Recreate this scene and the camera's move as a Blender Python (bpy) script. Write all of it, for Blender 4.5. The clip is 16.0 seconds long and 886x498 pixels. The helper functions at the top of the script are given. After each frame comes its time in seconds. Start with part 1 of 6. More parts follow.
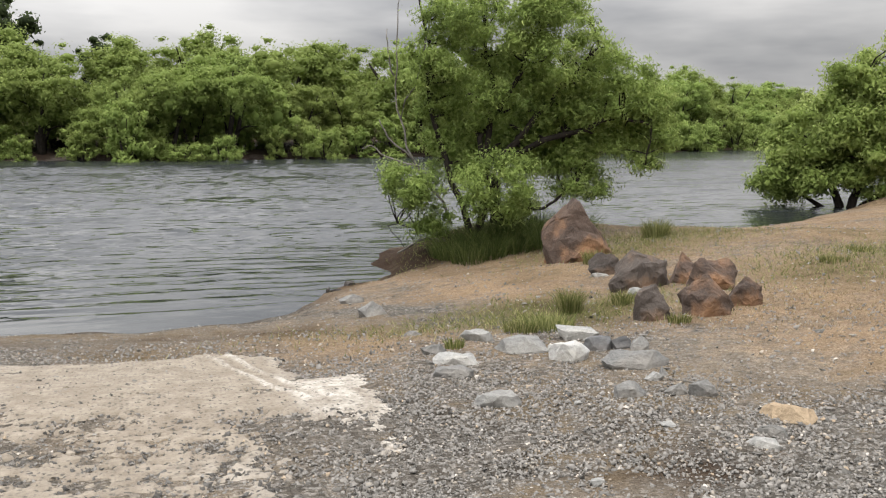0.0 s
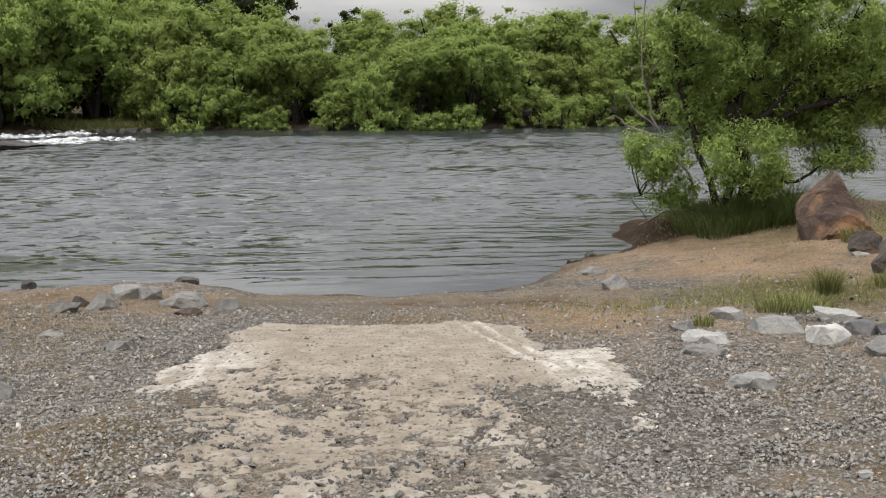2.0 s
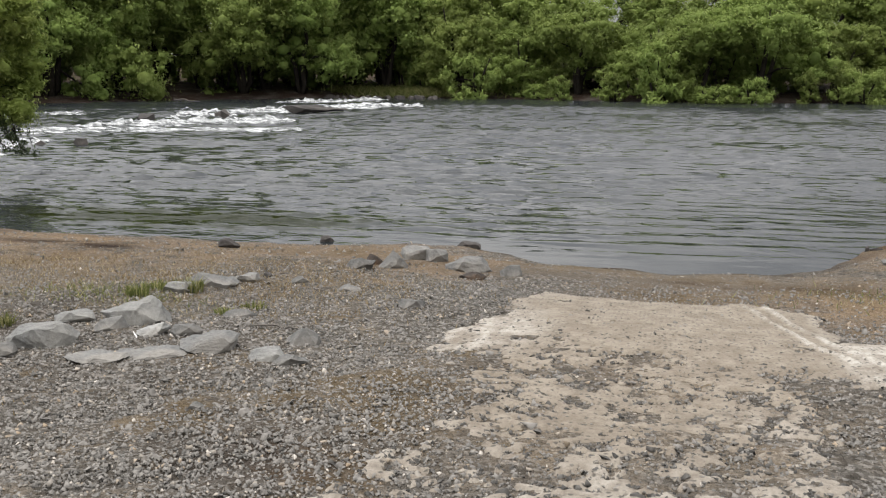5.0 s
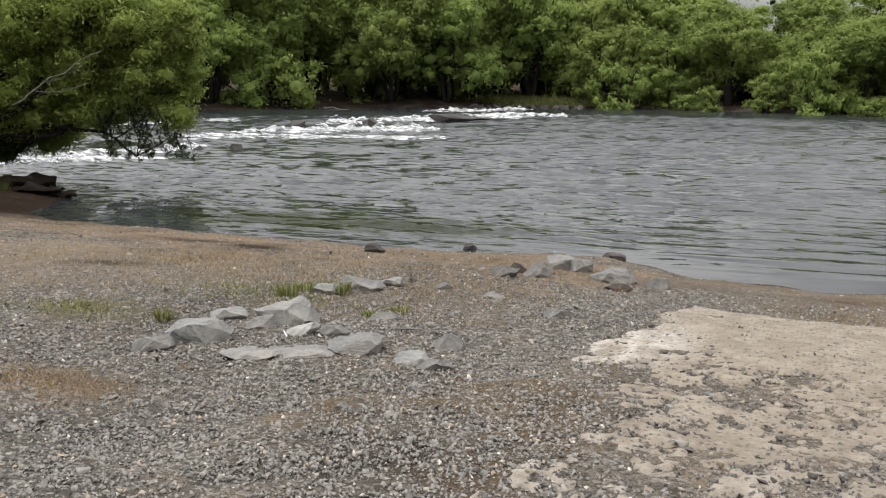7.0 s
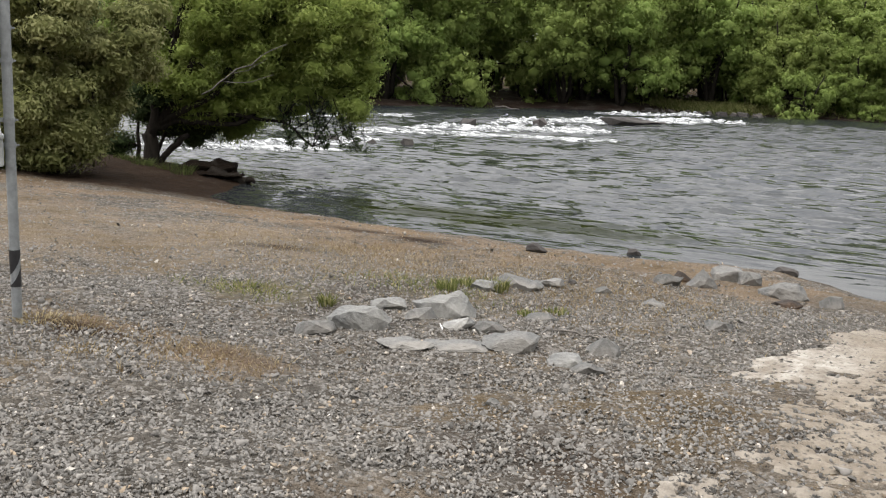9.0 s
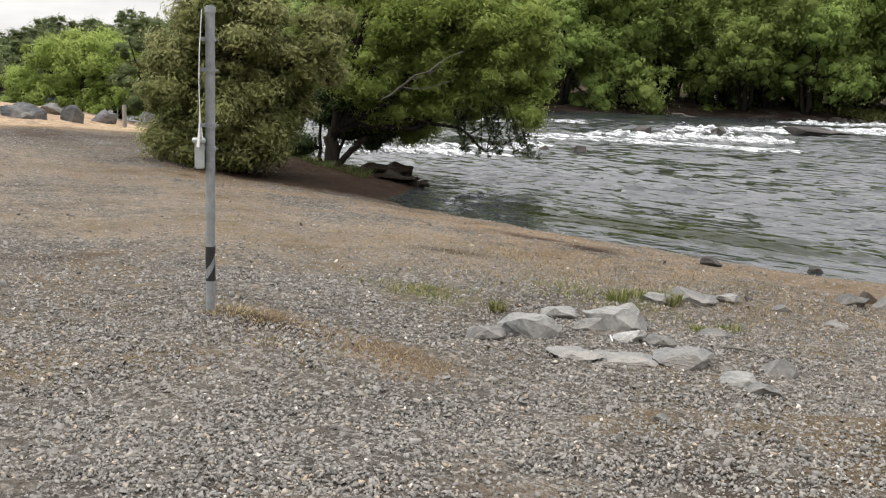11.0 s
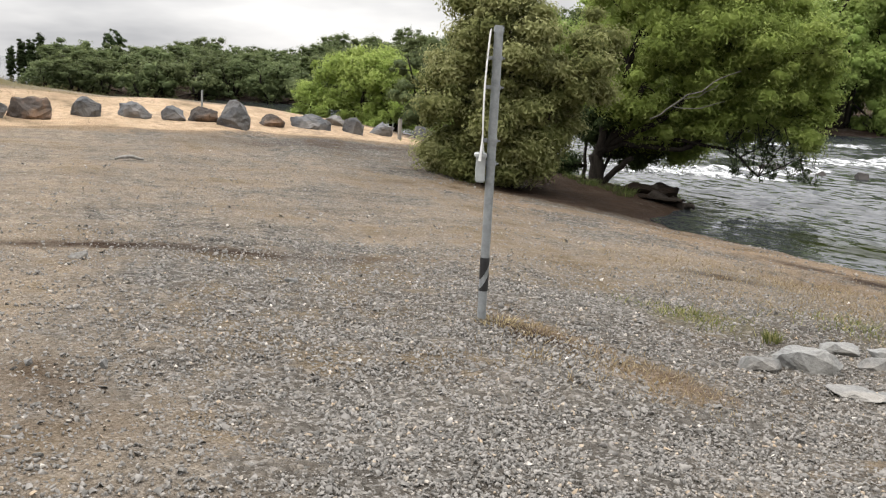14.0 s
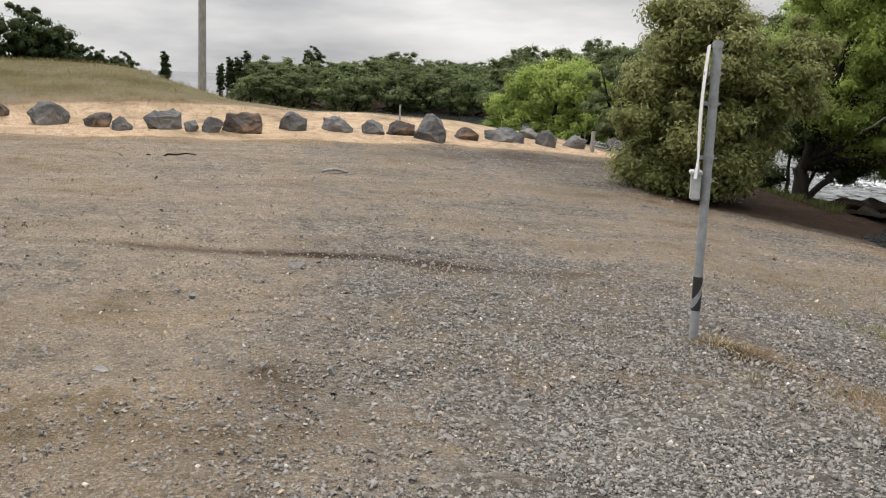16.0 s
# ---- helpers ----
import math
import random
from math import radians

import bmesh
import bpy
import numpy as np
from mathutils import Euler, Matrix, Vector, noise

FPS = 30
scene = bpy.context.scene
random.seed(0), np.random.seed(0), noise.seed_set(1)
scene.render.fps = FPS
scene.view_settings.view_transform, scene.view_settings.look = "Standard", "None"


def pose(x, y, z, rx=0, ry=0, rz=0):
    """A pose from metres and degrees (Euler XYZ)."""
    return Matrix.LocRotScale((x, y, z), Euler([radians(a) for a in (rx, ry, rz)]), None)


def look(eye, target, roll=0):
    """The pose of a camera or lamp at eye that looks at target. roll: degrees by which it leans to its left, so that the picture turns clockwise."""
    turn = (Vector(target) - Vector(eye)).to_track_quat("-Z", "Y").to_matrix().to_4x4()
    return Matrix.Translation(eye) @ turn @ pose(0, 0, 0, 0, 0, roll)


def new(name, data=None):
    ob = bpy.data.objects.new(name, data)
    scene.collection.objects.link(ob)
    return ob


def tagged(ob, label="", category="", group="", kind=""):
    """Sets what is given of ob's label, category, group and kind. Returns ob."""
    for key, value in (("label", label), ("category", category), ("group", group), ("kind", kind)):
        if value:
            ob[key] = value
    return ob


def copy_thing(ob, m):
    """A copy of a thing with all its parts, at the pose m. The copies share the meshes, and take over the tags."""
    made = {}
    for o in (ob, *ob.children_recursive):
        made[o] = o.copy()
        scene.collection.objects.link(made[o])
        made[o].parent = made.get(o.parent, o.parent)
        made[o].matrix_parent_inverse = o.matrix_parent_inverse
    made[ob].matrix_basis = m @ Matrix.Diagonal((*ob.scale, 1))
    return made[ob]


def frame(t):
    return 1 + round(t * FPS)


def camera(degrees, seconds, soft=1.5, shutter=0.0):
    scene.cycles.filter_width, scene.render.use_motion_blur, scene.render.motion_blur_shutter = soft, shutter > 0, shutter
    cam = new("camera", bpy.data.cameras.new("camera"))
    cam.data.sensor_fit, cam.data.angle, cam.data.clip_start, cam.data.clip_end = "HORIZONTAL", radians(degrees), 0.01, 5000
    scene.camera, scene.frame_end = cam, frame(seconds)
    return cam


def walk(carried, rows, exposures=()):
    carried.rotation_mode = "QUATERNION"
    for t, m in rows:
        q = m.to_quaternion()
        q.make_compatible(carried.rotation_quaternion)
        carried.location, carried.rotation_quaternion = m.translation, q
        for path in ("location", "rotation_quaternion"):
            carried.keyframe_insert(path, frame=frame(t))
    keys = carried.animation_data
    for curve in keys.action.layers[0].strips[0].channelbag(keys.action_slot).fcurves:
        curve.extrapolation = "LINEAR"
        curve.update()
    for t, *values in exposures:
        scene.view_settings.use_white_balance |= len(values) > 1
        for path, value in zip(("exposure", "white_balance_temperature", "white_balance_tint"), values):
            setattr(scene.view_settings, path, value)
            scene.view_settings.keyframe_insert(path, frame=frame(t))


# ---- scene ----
# ---- camera ----
cam = camera(48.24, 16.0, soft=1.2)
WALK = [
    (0.0, 0.014, 0.196, 2.578, 82.96, 0.02, -16.51),
    (0.5, 0.012, 0.147, 2.603, 82.43, 0.05, -13.00),
    (1.0, -0.007, 0.102, 2.623, 81.96, 0.44, -9.46),
    (1.5, -0.059, 0.126, 2.620, 81.56, 0.99, -6.42),
    (2.0, -0.113, 0.148, 2.619, 81.22, 0.55, -2.97),
    (2.5, -0.144, 0.157, 2.618, 80.82, 0.23, -0.04),
    (3.0, -0.162, 0.148, 2.623, 80.28, -0.17, 3.21),
    (3.5, -0.178, 0.122, 2.631, 79.90, -0.12, 5.75),
    (4.0, -0.193, 0.107, 2.638, 79.54, -0.20, 8.43),
    (6.5, -0.269, 0.128, 2.624, 80.14, 0.07, 18.94),
    (7.0, -0.284, 0.150, 2.611, 80.12, -0.29, 21.22),
    (7.5, -0.267, 0.169, 2.612, 80.03, -1.34, 23.67),
    (8.0, -0.250, 0.172, 2.610, 79.96, -1.59, 26.16),
    (8.5, -0.253, 0.165, 2.601, 79.96, -1.73, 28.49),
    (9.0, -0.258, 0.154, 2.605, 79.93, -1.93, 31.10),
    (11.5, -0.237, 0.045, 2.642, 79.89, -2.35, 43.55),
    (12.0, -0.243, 0.022, 2.640, 79.94, -2.43, 46.10),
    (12.5, -0.257, 0.007, 2.636, 80.01, -2.44, 48.41),
    (13.0, -0.257, -0.015, 2.631, 80.12, -2.41, 50.97),
    (13.5, -0.256, -0.034, 2.636, 80.14, -2.68, 53.37),
    (14.0, -0.273, -0.050, 2.640, 80.16, -3.05, 56.05),
    (14.5, -0.294, -0.080, 2.648, 80.17, -2.51, 58.53),
    (15.0, -0.308, -0.133, 2.654, 80.19, -2.00, 61.27),
    (15.5, -0.298, -0.193, 2.667, 80.26, -2.25, 63.89),
    (16.0, -0.315, -0.232, 2.673, 80.31, -2.31, 66.72),
]
walk(cam, [(r[0], pose(*r[1:])) for r in WALK],
     exposures=[(t, stops, 6620, 11.3) for t, stops in ((0.0, 0.31), (1.5, 0.15), (3.5, -0.04), (7.0, 0.06), (9.0, 0.16), (12.5, 0.32), (14.5, 0.38), (16.0, 0.12))])

# ---- sky and sun: a bright overcast afternoon ----
world = bpy.data.worlds.new("overcast_sky")
scene.world = world
world.use_nodes = True
wn, wl = world.node_tree.nodes, world.node_tree.links
wn.clear()
w_out, w_back = wn.new("ShaderNodeOutputWorld"), wn.new("ShaderNodeBackground")
w_coord, w_map = wn.new("ShaderNodeTexCoord"), wn.new("ShaderNodeMapping")
w_map.inputs["Scale"].default_value = (1.8, 1.8, 8.0)
w_noise = wn.new("ShaderNodeTexNoise")
w_noise.inputs["Scale"].default_value, w_noise.inputs["Detail"].default_value, w_noise.inputs["Roughness"].default_value = 1.7, 5.0, 0.5
w_ramp = wn.new("ShaderNodeValToRGB")
w_ramp.color_ramp.elements[0].position, w_ramp.color_ramp.elements[0].color = 0.36, (0.53, 0.545, 0.575, 1)
w_ramp.color_ramp.elements[1].position, w_ramp.color_ramp.elements[1].color = 0.64, (1.12, 1.12, 1.11, 1)
w_sky = wn.new("ShaderNodeTexSky")
w_sky.sky_type, w_sky.sun_disc = "NISHITA", False
w_sky.sun_elevation, w_sky.sun_rotation = radians(73), radians(208)
w_mix, w_gain = wn.new("ShaderNodeMix"), wn.new("ShaderNodeVectorMath")
w_mix.data_type, w_mix.inputs["Factor"].default_value = "RGBA", 0.93
w_gain.operation, w_gain.inputs["Scale"].default_value = "SCALE", 0.10
wl.new(w_coord.outputs["Generated"], w_map.inputs["Vector"])
wl.new(w_map.outputs["Vector"], w_noise.inputs["Vector"])
wl.new(w_noise.outputs["Fac"], w_ramp.inputs["Fac"])
wl.new(w_sky.outputs["Color"], w_gain.inputs[0])
wl.new(w_gain.outputs["Vector"], w_mix.inputs["A"])
wl.new(w_ramp.outputs["Color"], w_mix.inputs["B"])
# the cloud is thicker downstream
w_sep, w_range, w_shade = wn.new("ShaderNodeSeparateXYZ"), wn.new("ShaderNodeMapRange"), wn.new("ShaderNodeVectorMath")
w_range.inputs["From Min"].default_value, w_range.inputs["From Max"].default_value = -1.0, 1.0
w_range.inputs["To Min"].default_value, w_range.inputs["To Max"].default_value = 1.32, 0.66
w_shade.operation = "SCALE"
wl.new(w_coord.outputs["Generated"], w_sep.inputs["Vector"])
wl.new(w_sep.outputs["X"], w_range.inputs["Value"])
wl.new(w_mix.outputs["Result"], w_shade.inputs[0])
wl.new(w_range.outputs["Result"], w_shade.inputs["Scale"])
# and brighter overhead than at the horizon
w_rise, w_dome = wn.new("ShaderNodeMapRange"), wn.new("ShaderNodeVectorMath")
w_rise.inputs["From Min"].default_value, w_rise.inputs["From Max"].default_value = 0.08, 0.85
w_rise.inputs["To Min"].default_value, w_rise.inputs["To Max"].default_value = 0.60, 2.6
w_dome.operation = "SCALE"
wl.new(w_sep.outputs["Z"], w_rise.inputs["Value"])
wl.new(w_shade.outputs["Vector"], w_dome.inputs[0])
wl.new(w_rise.outputs["Result"], w_dome.inputs["Scale"])
wl.new(w_dome.outputs["Vector"], w_back.inputs["Color"])
wl.new(w_back.outputs["Background"], w_out.inputs["Surface"])
w_back.inputs["Strength"].default_value = 1.0

sun = new("sun", bpy.data.lights.new("sun", "SUN"))
sun.data.energy, sun.data.angle, sun.data.color = 1.5, radians(50), (1.0, 0.96, 0.9)
sun.matrix_world = look((0, 0, 50), (7, 13, 0))
# ---- shape of the land ----
NEAR_SHORE = [(-260, -900), (-110, -90), (-78, -30), (-62, 6), (-48, 18), (-30, 20.5), (-20, 19), (-17, 18.3), (-15.9, 17.6), (-15.2, 16.2),
              (-14.6, 14.9), (-13.4, 14.3), (-11.5, 14.0), (-9, 14.0), (-6.5, 13.8), (-4.5, 14.0), (-3, 14.4), (-2.3, 13.7),
              (-1.2, 13.2), (0, 12.85), (1, 13.1), (2, 13.9), (2.6, 14.7), (3.2, 15.6), (3.9, 16.3), (4.2, 17.2)]
SPIT_SHORE = [(4.1, 18.2), (5, 20.5), (7.5, 22), (9.8, 21.5), (11.2, 19.3), (12, 19.6), (14.4, 21.5), (18.6, 24.3), (22.2, 26.7),
              (40, 37), (120, 70), (900, 200), (900, -2500), (-300, -2500)]
FAR_SHORE = [(-900, -2000), (-300, -900), (-140, -90), (-98, -25), (-84, 8), (-74, 26), (-64, 40), (-54, 52), (-42, 62), (-38, 73), (-30, 78), (-26, 84), (-19, 82), (-12, 82),
             (1, 77), (14, 79), (32, 84), (50, 90), (65, 99), (100, 122), (200, 150), (900, 260), (900, 2800), (-900, 2800)]


def signed_distance(x, y, poly):
    """Distance of the points to a closed outline, positive inside."""
    best = np.full(x.shape, 1e9)
    inside = np.zeros(x.shape, bool)
    for (ax, ay), (bx, by) in zip(poly, poly[1:] + poly[:1]):
        ux, uy = bx - ax, by - ay
        s = np.clip(((x - ax) * ux + (y - ay) * uy) / (ux * ux + uy * uy), 0, 1)
        best = np.minimum(best, np.hypot(x - ax - s * ux, y - ay - s * uy))
        if ay != by:
            inside ^= ((ay > y) != (by > y)) & (x < ax + (y - ay) / (by - ay) * ux)
    return np.where(inside, best, -best)


def bell(x, y, cx, cy, sx, sy):
    return np.exp(-0.5 * (((x - cx) / sx) ** 2 + ((y - cy) / sy) ** 2))


def ground_height(x, y):
    x, y = np.asarray(x, float), np.asarray(y, float)
    near = signed_distance(x, y, NEAR_SHORE + SPIT_SHORE)
    wob = 0.10 * np.sin(1.7 * x + 0.6 * y) + 0.07 * np.sin(3.9 * x - 1.1 * y + 1.0) + 0.04 * np.sin(8.3 * x + 2.0 * y)
    d = near + wob * np.clip(1.5 - np.abs(near), 0, 1)
    h = np.where(d > 0, 1.25 * (1 - np.exp(-np.maximum(d, 0) / 6.0)), np.maximum(0.16 * d, -1.5))
    h = h + (0.46 * bell(x, y, 5.6, 17.0, 1.2, 1.0) + 0.5 * bell(x, y, 22.5, 27, 2.5, 1.5)) * np.clip(0.15 + d / 0.35, 0, 1)
    # low grassy hill behind the car park
    up, end = np.clip((-x - 25.0) / 9.0, 0, 1), np.clip((y - 2.3) / 6.0, 0, 1)
    h = h + 1.52 * up * up * (3 - 2 * up) * (1 - end * end * (3 - 2 * end)) * np.clip(near / 8, 0, 1)
    h = h + 0.58 * bell(x, y, -28, 9.5, 3, 6) + 0.25 * bell(x, y, 14, 14, 6, 4)
    h = h + np.where(d > 1, 0.018 * np.sin(1.3 * x + 2.1 * y) + 0.014 * np.sin(2.9 * x - 1.7 * y + 2), 0)
    far = signed_distance(x, y, FAR_SHORE)
    side = np.degrees(np.arctan2(-x, y))
    rise = 7 * np.clip((79 - side) / 12, 0, 1)
    hf = np.where(far > 0, 1.5 * (1 - np.exp(-far / 9.0)) + rise * (1 - np.exp(-np.maximum(far - 40, 0) / 260)), np.maximum(0.2 * far, -1.5))
    # land sunk below the water: an added gap whose surface mirrors the pale sky
    gap = np.clip(side - 77.3, 0, 1) * np.clip(83.8 - side, 0, 1)
    hf = np.where(far > 0, hf * (1 - gap) - 1.2 * gap, hf)
    return np.maximum(h, hf)

# ---- materials ----
def material(name):
    mat = bpy.data.materials.new(name)
    mat.use_nodes = True
    nodes, links = mat.node_tree.nodes, mat.node_tree.links
    return mat, nodes, links, nodes["Principled BSDF"]


def noise_tex(nodes, links, scale, detail=6.0, rough=0.6, coord=None):
    n = nodes.new("ShaderNodeTexNoise")
    n.inputs["Scale"].default_value, n.inputs["Detail"].default_value, n.inputs["Roughness"].default_value = scale, detail, rough
    if coord:
        links.new(coord, n.inputs["Vector"])
    return n.outputs["Fac"]


def ramp(nodes, links, value, stops):
    r = nodes.new("ShaderNodeValToRGB")
    while len(r.color_ramp.elements) < len(stops):
        r.color_ramp.elements.new(0.5)
    for e, (pos, col) in zip(r.color_ramp.elements, stops):
        e.position, e.color = pos, (*col, 1) if len(col) == 3 else col
    links.new(value, r.inputs["Fac"])
    return r.outputs["Color"]


def mix(nodes, links, fac, a, b, blend="MIX"):
    m = nodes.new("ShaderNodeMix")
    m.data_type, m.blend_type = "RGBA", blend
    for key, v in (("Factor", fac), ("A", a), ("B", b)):
        if isinstance(v, (int, float)):
            m.inputs[key].default_value = v
        elif isinstance(v, tuple):
            m.inputs[key].default_value = (*v, 1)
        else:
            links.new(v, m.inputs[key])
    return m.outputs["Result"]


def arith(nodes, links, op, a, b, clamp=False):
    m = nodes.new("ShaderNodeMath")
    m.operation, m.use_clamp = op, clamp
    for i, v in enumerate((a, b)):
        if isinstance(v, (int, float)):
            m.inputs[i].default_value = v
        else:
            links.new(v, m.inputs[i])
    return m.outputs["Value"]


def bump(nodes, links, bsdf, height, strength, dist):
    b = nodes.new("ShaderNodeBump")
    b.inputs["Strength"].default_value, b.inputs["Distance"].default_value = strength, dist
    links.new(height, b.inputs["Height"])
    links.new(b.outputs["Normal"], bsdf.inputs["Normal"])
    return b


def position(nodes):
    return nodes.new("ShaderNodeNewGeometry").outputs["Position"]


def ground_material():
    mat, n, l, bsdf = material("riverbank_ground")
    pos = position(n)
    zone = n.new("ShaderNodeVertexColor")
    zone.layer_name = "zone"
    sep = n.new("ShaderNodeSeparateColor")
    l.new(zone.outputs["Color"], sep.inputs["Color"])
    sand, grass, brown = sep.outputs

    def cells(scale):
        v = n.new("ShaderNodeTexVoronoi")
        v.inputs["Scale"].default_value = scale
        l.new(pos, v.inputs["Vector"])
        c = n.new("ShaderNodeSeparateColor")
        l.new(v.outputs["Color"], c.inputs["Color"])
        return v.outputs["Distance"], c.outputs[0], c.outputs[1]
    d1, c1, k1 = cells(34.0)
    d2, c2, k2 = cells(75.0)
    big, mid, fine = noise_tex(n, l, 0.55, 6, 0.65, pos), noise_tex(n, l, 4.5, 8, 0.72, pos), noise_tex(n, l, 70.0, 5, 0.75, pos)
    stone = ramp(n, l, c1, [(0.0, (0.05, 0.047, 0.043)), (0.45, (0.115, 0.109, 0.10)), (0.8, (0.21, 0.20, 0.184)), (1.0, (0.42, 0.40, 0.37))])
    stone = mix(n, l, 0.35, stone, ramp(n, l, mid, [(0.3, (0.10, 0.087, 0.068)), (0.7, (0.235, 0.21, 0.175))]))
    chips = ramp(n, l, c2, [(0.0, (0.075, 0.065, 0.052)), (0.5, (0.19, 0.165, 0.13)), (0.85, (0.30, 0.265, 0.215)), (1.0, (0.52, 0.48, 0.42))])
    sandy = ramp(n, l, mid, [(0.25, (0.165, 0.108, 0.066)), (0.5, (0.30, 0.208, 0.13)), (0.75, (0.43, 0.312, 0.207))])
    sandy = mix(n, l, 0.45, sandy, ramp(n, l, c2, [(0.0, (0.13, 0.085, 0.054)), (0.5, (0.35, 0.25, 0.155)), (1.0, (0.62, 0.49, 0.34))]))
    peach = ramp(n, l, mid, [(0.25, (0.36, 0.25, 0.155)), (0.5, (0.55, 0.405, 0.27)), (0.68, (0.70, 0.54, 0.375))])
    sandy = mix(n, l, ramp(n, l, sand, [(0.80, (0, 0, 0)), (0.97, (1, 1, 1))]), sandy, peach)
    dirt = ramp(n, l, mid, [(0.28, (0.22, 0.167, 0.118)), (0.5, (0.36, 0.284, 0.204)), (0.72, (0.47, 0.385, 0.285))])
    dirt = mix(n, l, 0.5, dirt, chips)
    turf = ramp(n, l, mid, [(0.28, (0.05, 0.062, 0.02)), (0.5, (0.125, 0.118, 0.05)), (0.7, (0.25, 0.20, 0.10))])
    turf = mix(n, l, 0.35, turf, ramp(n, l, fine, [(0.35, (0.045, 0.05, 0.018)), (0.65, (0.28, 0.235, 0.12))]))

    def weight(w):
        s = arith(n, l, "ADD", arith(n, l, "ADD", arith(n, l, "MULTIPLY", arith(n, l, "SUBTRACT", mid, 0.5), 1.5), arith(n, l, "MULTIPLY", arith(n, l, "SUBTRACT", big, 0.5), 1.9)), w)
        r = n.new("ShaderNodeMapRange")
        r.inputs["From Min"].default_value, r.inputs["From Max"].default_value = 0.12, 0.88
        l.new(s, r.inputs["Value"])
        return r.outputs["Result"]

    col = mix(n, l, weight(brown), stone, dirt)
    col = mix(n, l, weight(sand), col, sandy)
    col = mix(n, l, weight(grass), col, turf)
    col = mix(n, l, ramp(n, l, big, [(0.40, (0, 0, 0)), (0.70, (0.45, 0.45, 0.45))]), col, mix(n, l, 0.5, col, (0.20, 0.145, 0.095)))
    # damp, bare soil and painted tree shade share one dark brown
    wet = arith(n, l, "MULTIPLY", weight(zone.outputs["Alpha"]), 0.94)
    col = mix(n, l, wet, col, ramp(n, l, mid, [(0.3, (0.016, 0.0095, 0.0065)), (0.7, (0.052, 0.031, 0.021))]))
    mp = n.new("ShaderNodeMapping")
    mp.inputs["Scale"].default_value, mp.inputs["Rotation"].default_value = (1.3, 0.35, 1.0), (0, 0, radians(14))
    l.new(pos, mp.inputs["Vector"])
    drawn = noise_tex(n, l, 1.0, 6, 0.65, mp.outputs["Vector"])
    # long smears left by wheels and feet
    col = mix(n, l, 0.8, col, ramp(n, l, drawn, [(0.33, (0.78, 0.75, 0.72)), (0.5, (1, 1, 1)), (0.68, (1.18, 1.15, 1.11))]), "MULTIPLY")
    l.new(col, bsdf.inputs["Base Color"])
    bsdf.inputs["Roughness"].default_value = 0.94
    bsdf.inputs["Specular IOR Level"].default_value = 0.08
    rel = arith(n, l, "SUBTRACT", arith(n, l, "MULTIPLY", fine, 0.5), arith(n, l, "ADD", d1, arith(n, l, "MULTIPLY", d2, 0.6)))
    rel = arith(n, l, "ADD", rel, arith(n, l, "MULTIPLY", mid, 1.2))
    bump(n, l, bsdf, rel, 1.0, 0.035)
    return mat


def stone_material(name, dark, light, stain=None, scale=3.0, stain_amount=0.5, relief=0.5, reach=0.42):
    mat, n, l, bsdf = material(name)
    co = n.new("ShaderNodeTexCoord").outputs["Object"]
    info = n.new("ShaderNodeObjectInfo")
    big, fine = noise_tex(n, l, scale, 6, 0.65, co), noise_tex(n, l, scale * 14, 5, 0.7, co)
    col = ramp(n, l, big, [(0.3, dark), (0.7, light)])
    col = mix(n, l, 0.3, col, ramp(n, l, fine, [(0.35, tuple(c * 0.6 for c in dark)), (0.65, tuple(min(1, c * 1.25) for c in light))]))
    if stain:
        m = ramp(n, l, noise_tex(n, l, scale * 0.6, 5, 0.6, co), [(reach, (0, 0, 0)), (reach + 0.15, (stain_amount,) * 3)])
        col = mix(n, l, m, col, stain)
    hsv = n.new("ShaderNodeHueSaturation")
    l.new(arith(n, l, "MULTIPLY_ADD", info.outputs["Random"], 0.5), hsv.inputs["Value"])
    hsv.inputs["Value"].links[0].from_node.inputs[2].default_value = 0.75
    l.new(col, hsv.inputs["Color"])
    l.new(hsv.outputs["Color"], bsdf.inputs["Base Color"])
    bsdf.inputs["Roughness"].default_value = 0.85
    bump(n, l, bsdf, arith(n, l, "ADD", big, arith(n, l, "MULTIPLY", fine, 0.35)), relief, 0.05)
    return mat


def gravel_material(name, shade):
    mat, n, l, bsdf = material(name)
    geo = n.new("ShaderNodeNewGeometry")
    col = ramp(n, l, geo.outputs["Random Per Island"], [(0.0, (0.065, 0.066, 0.065)), (0.25, (0.155, 0.155, 0.152)), (0.88, (0.25, 0.247, 0.241)),
                                                       (0.955, (0.30, 0.275, 0.235)), (0.97, (0.37, 0.29, 0.20)), (0.985, (0.40, 0.37, 0.33)), (1.0, (0.62, 0.60, 0.57))])
    col = mix(n, l, 0.25, col, ramp(n, l, noise_tex(n, l, 45, 4, 0.6, geo.outputs["Position"]), [(0.3, (0.085, 0.083, 0.078)), (0.7, (0.25, 0.244, 0.23))]))
    col = mix(n, l, 1.0, col, (shade, shade * 0.955, shade * 0.895), "MULTIPLY")
    l.new(col, bsdf.inputs["Base Color"])
    bsdf.inputs["Roughness"].default_value = 0.88
    return mat


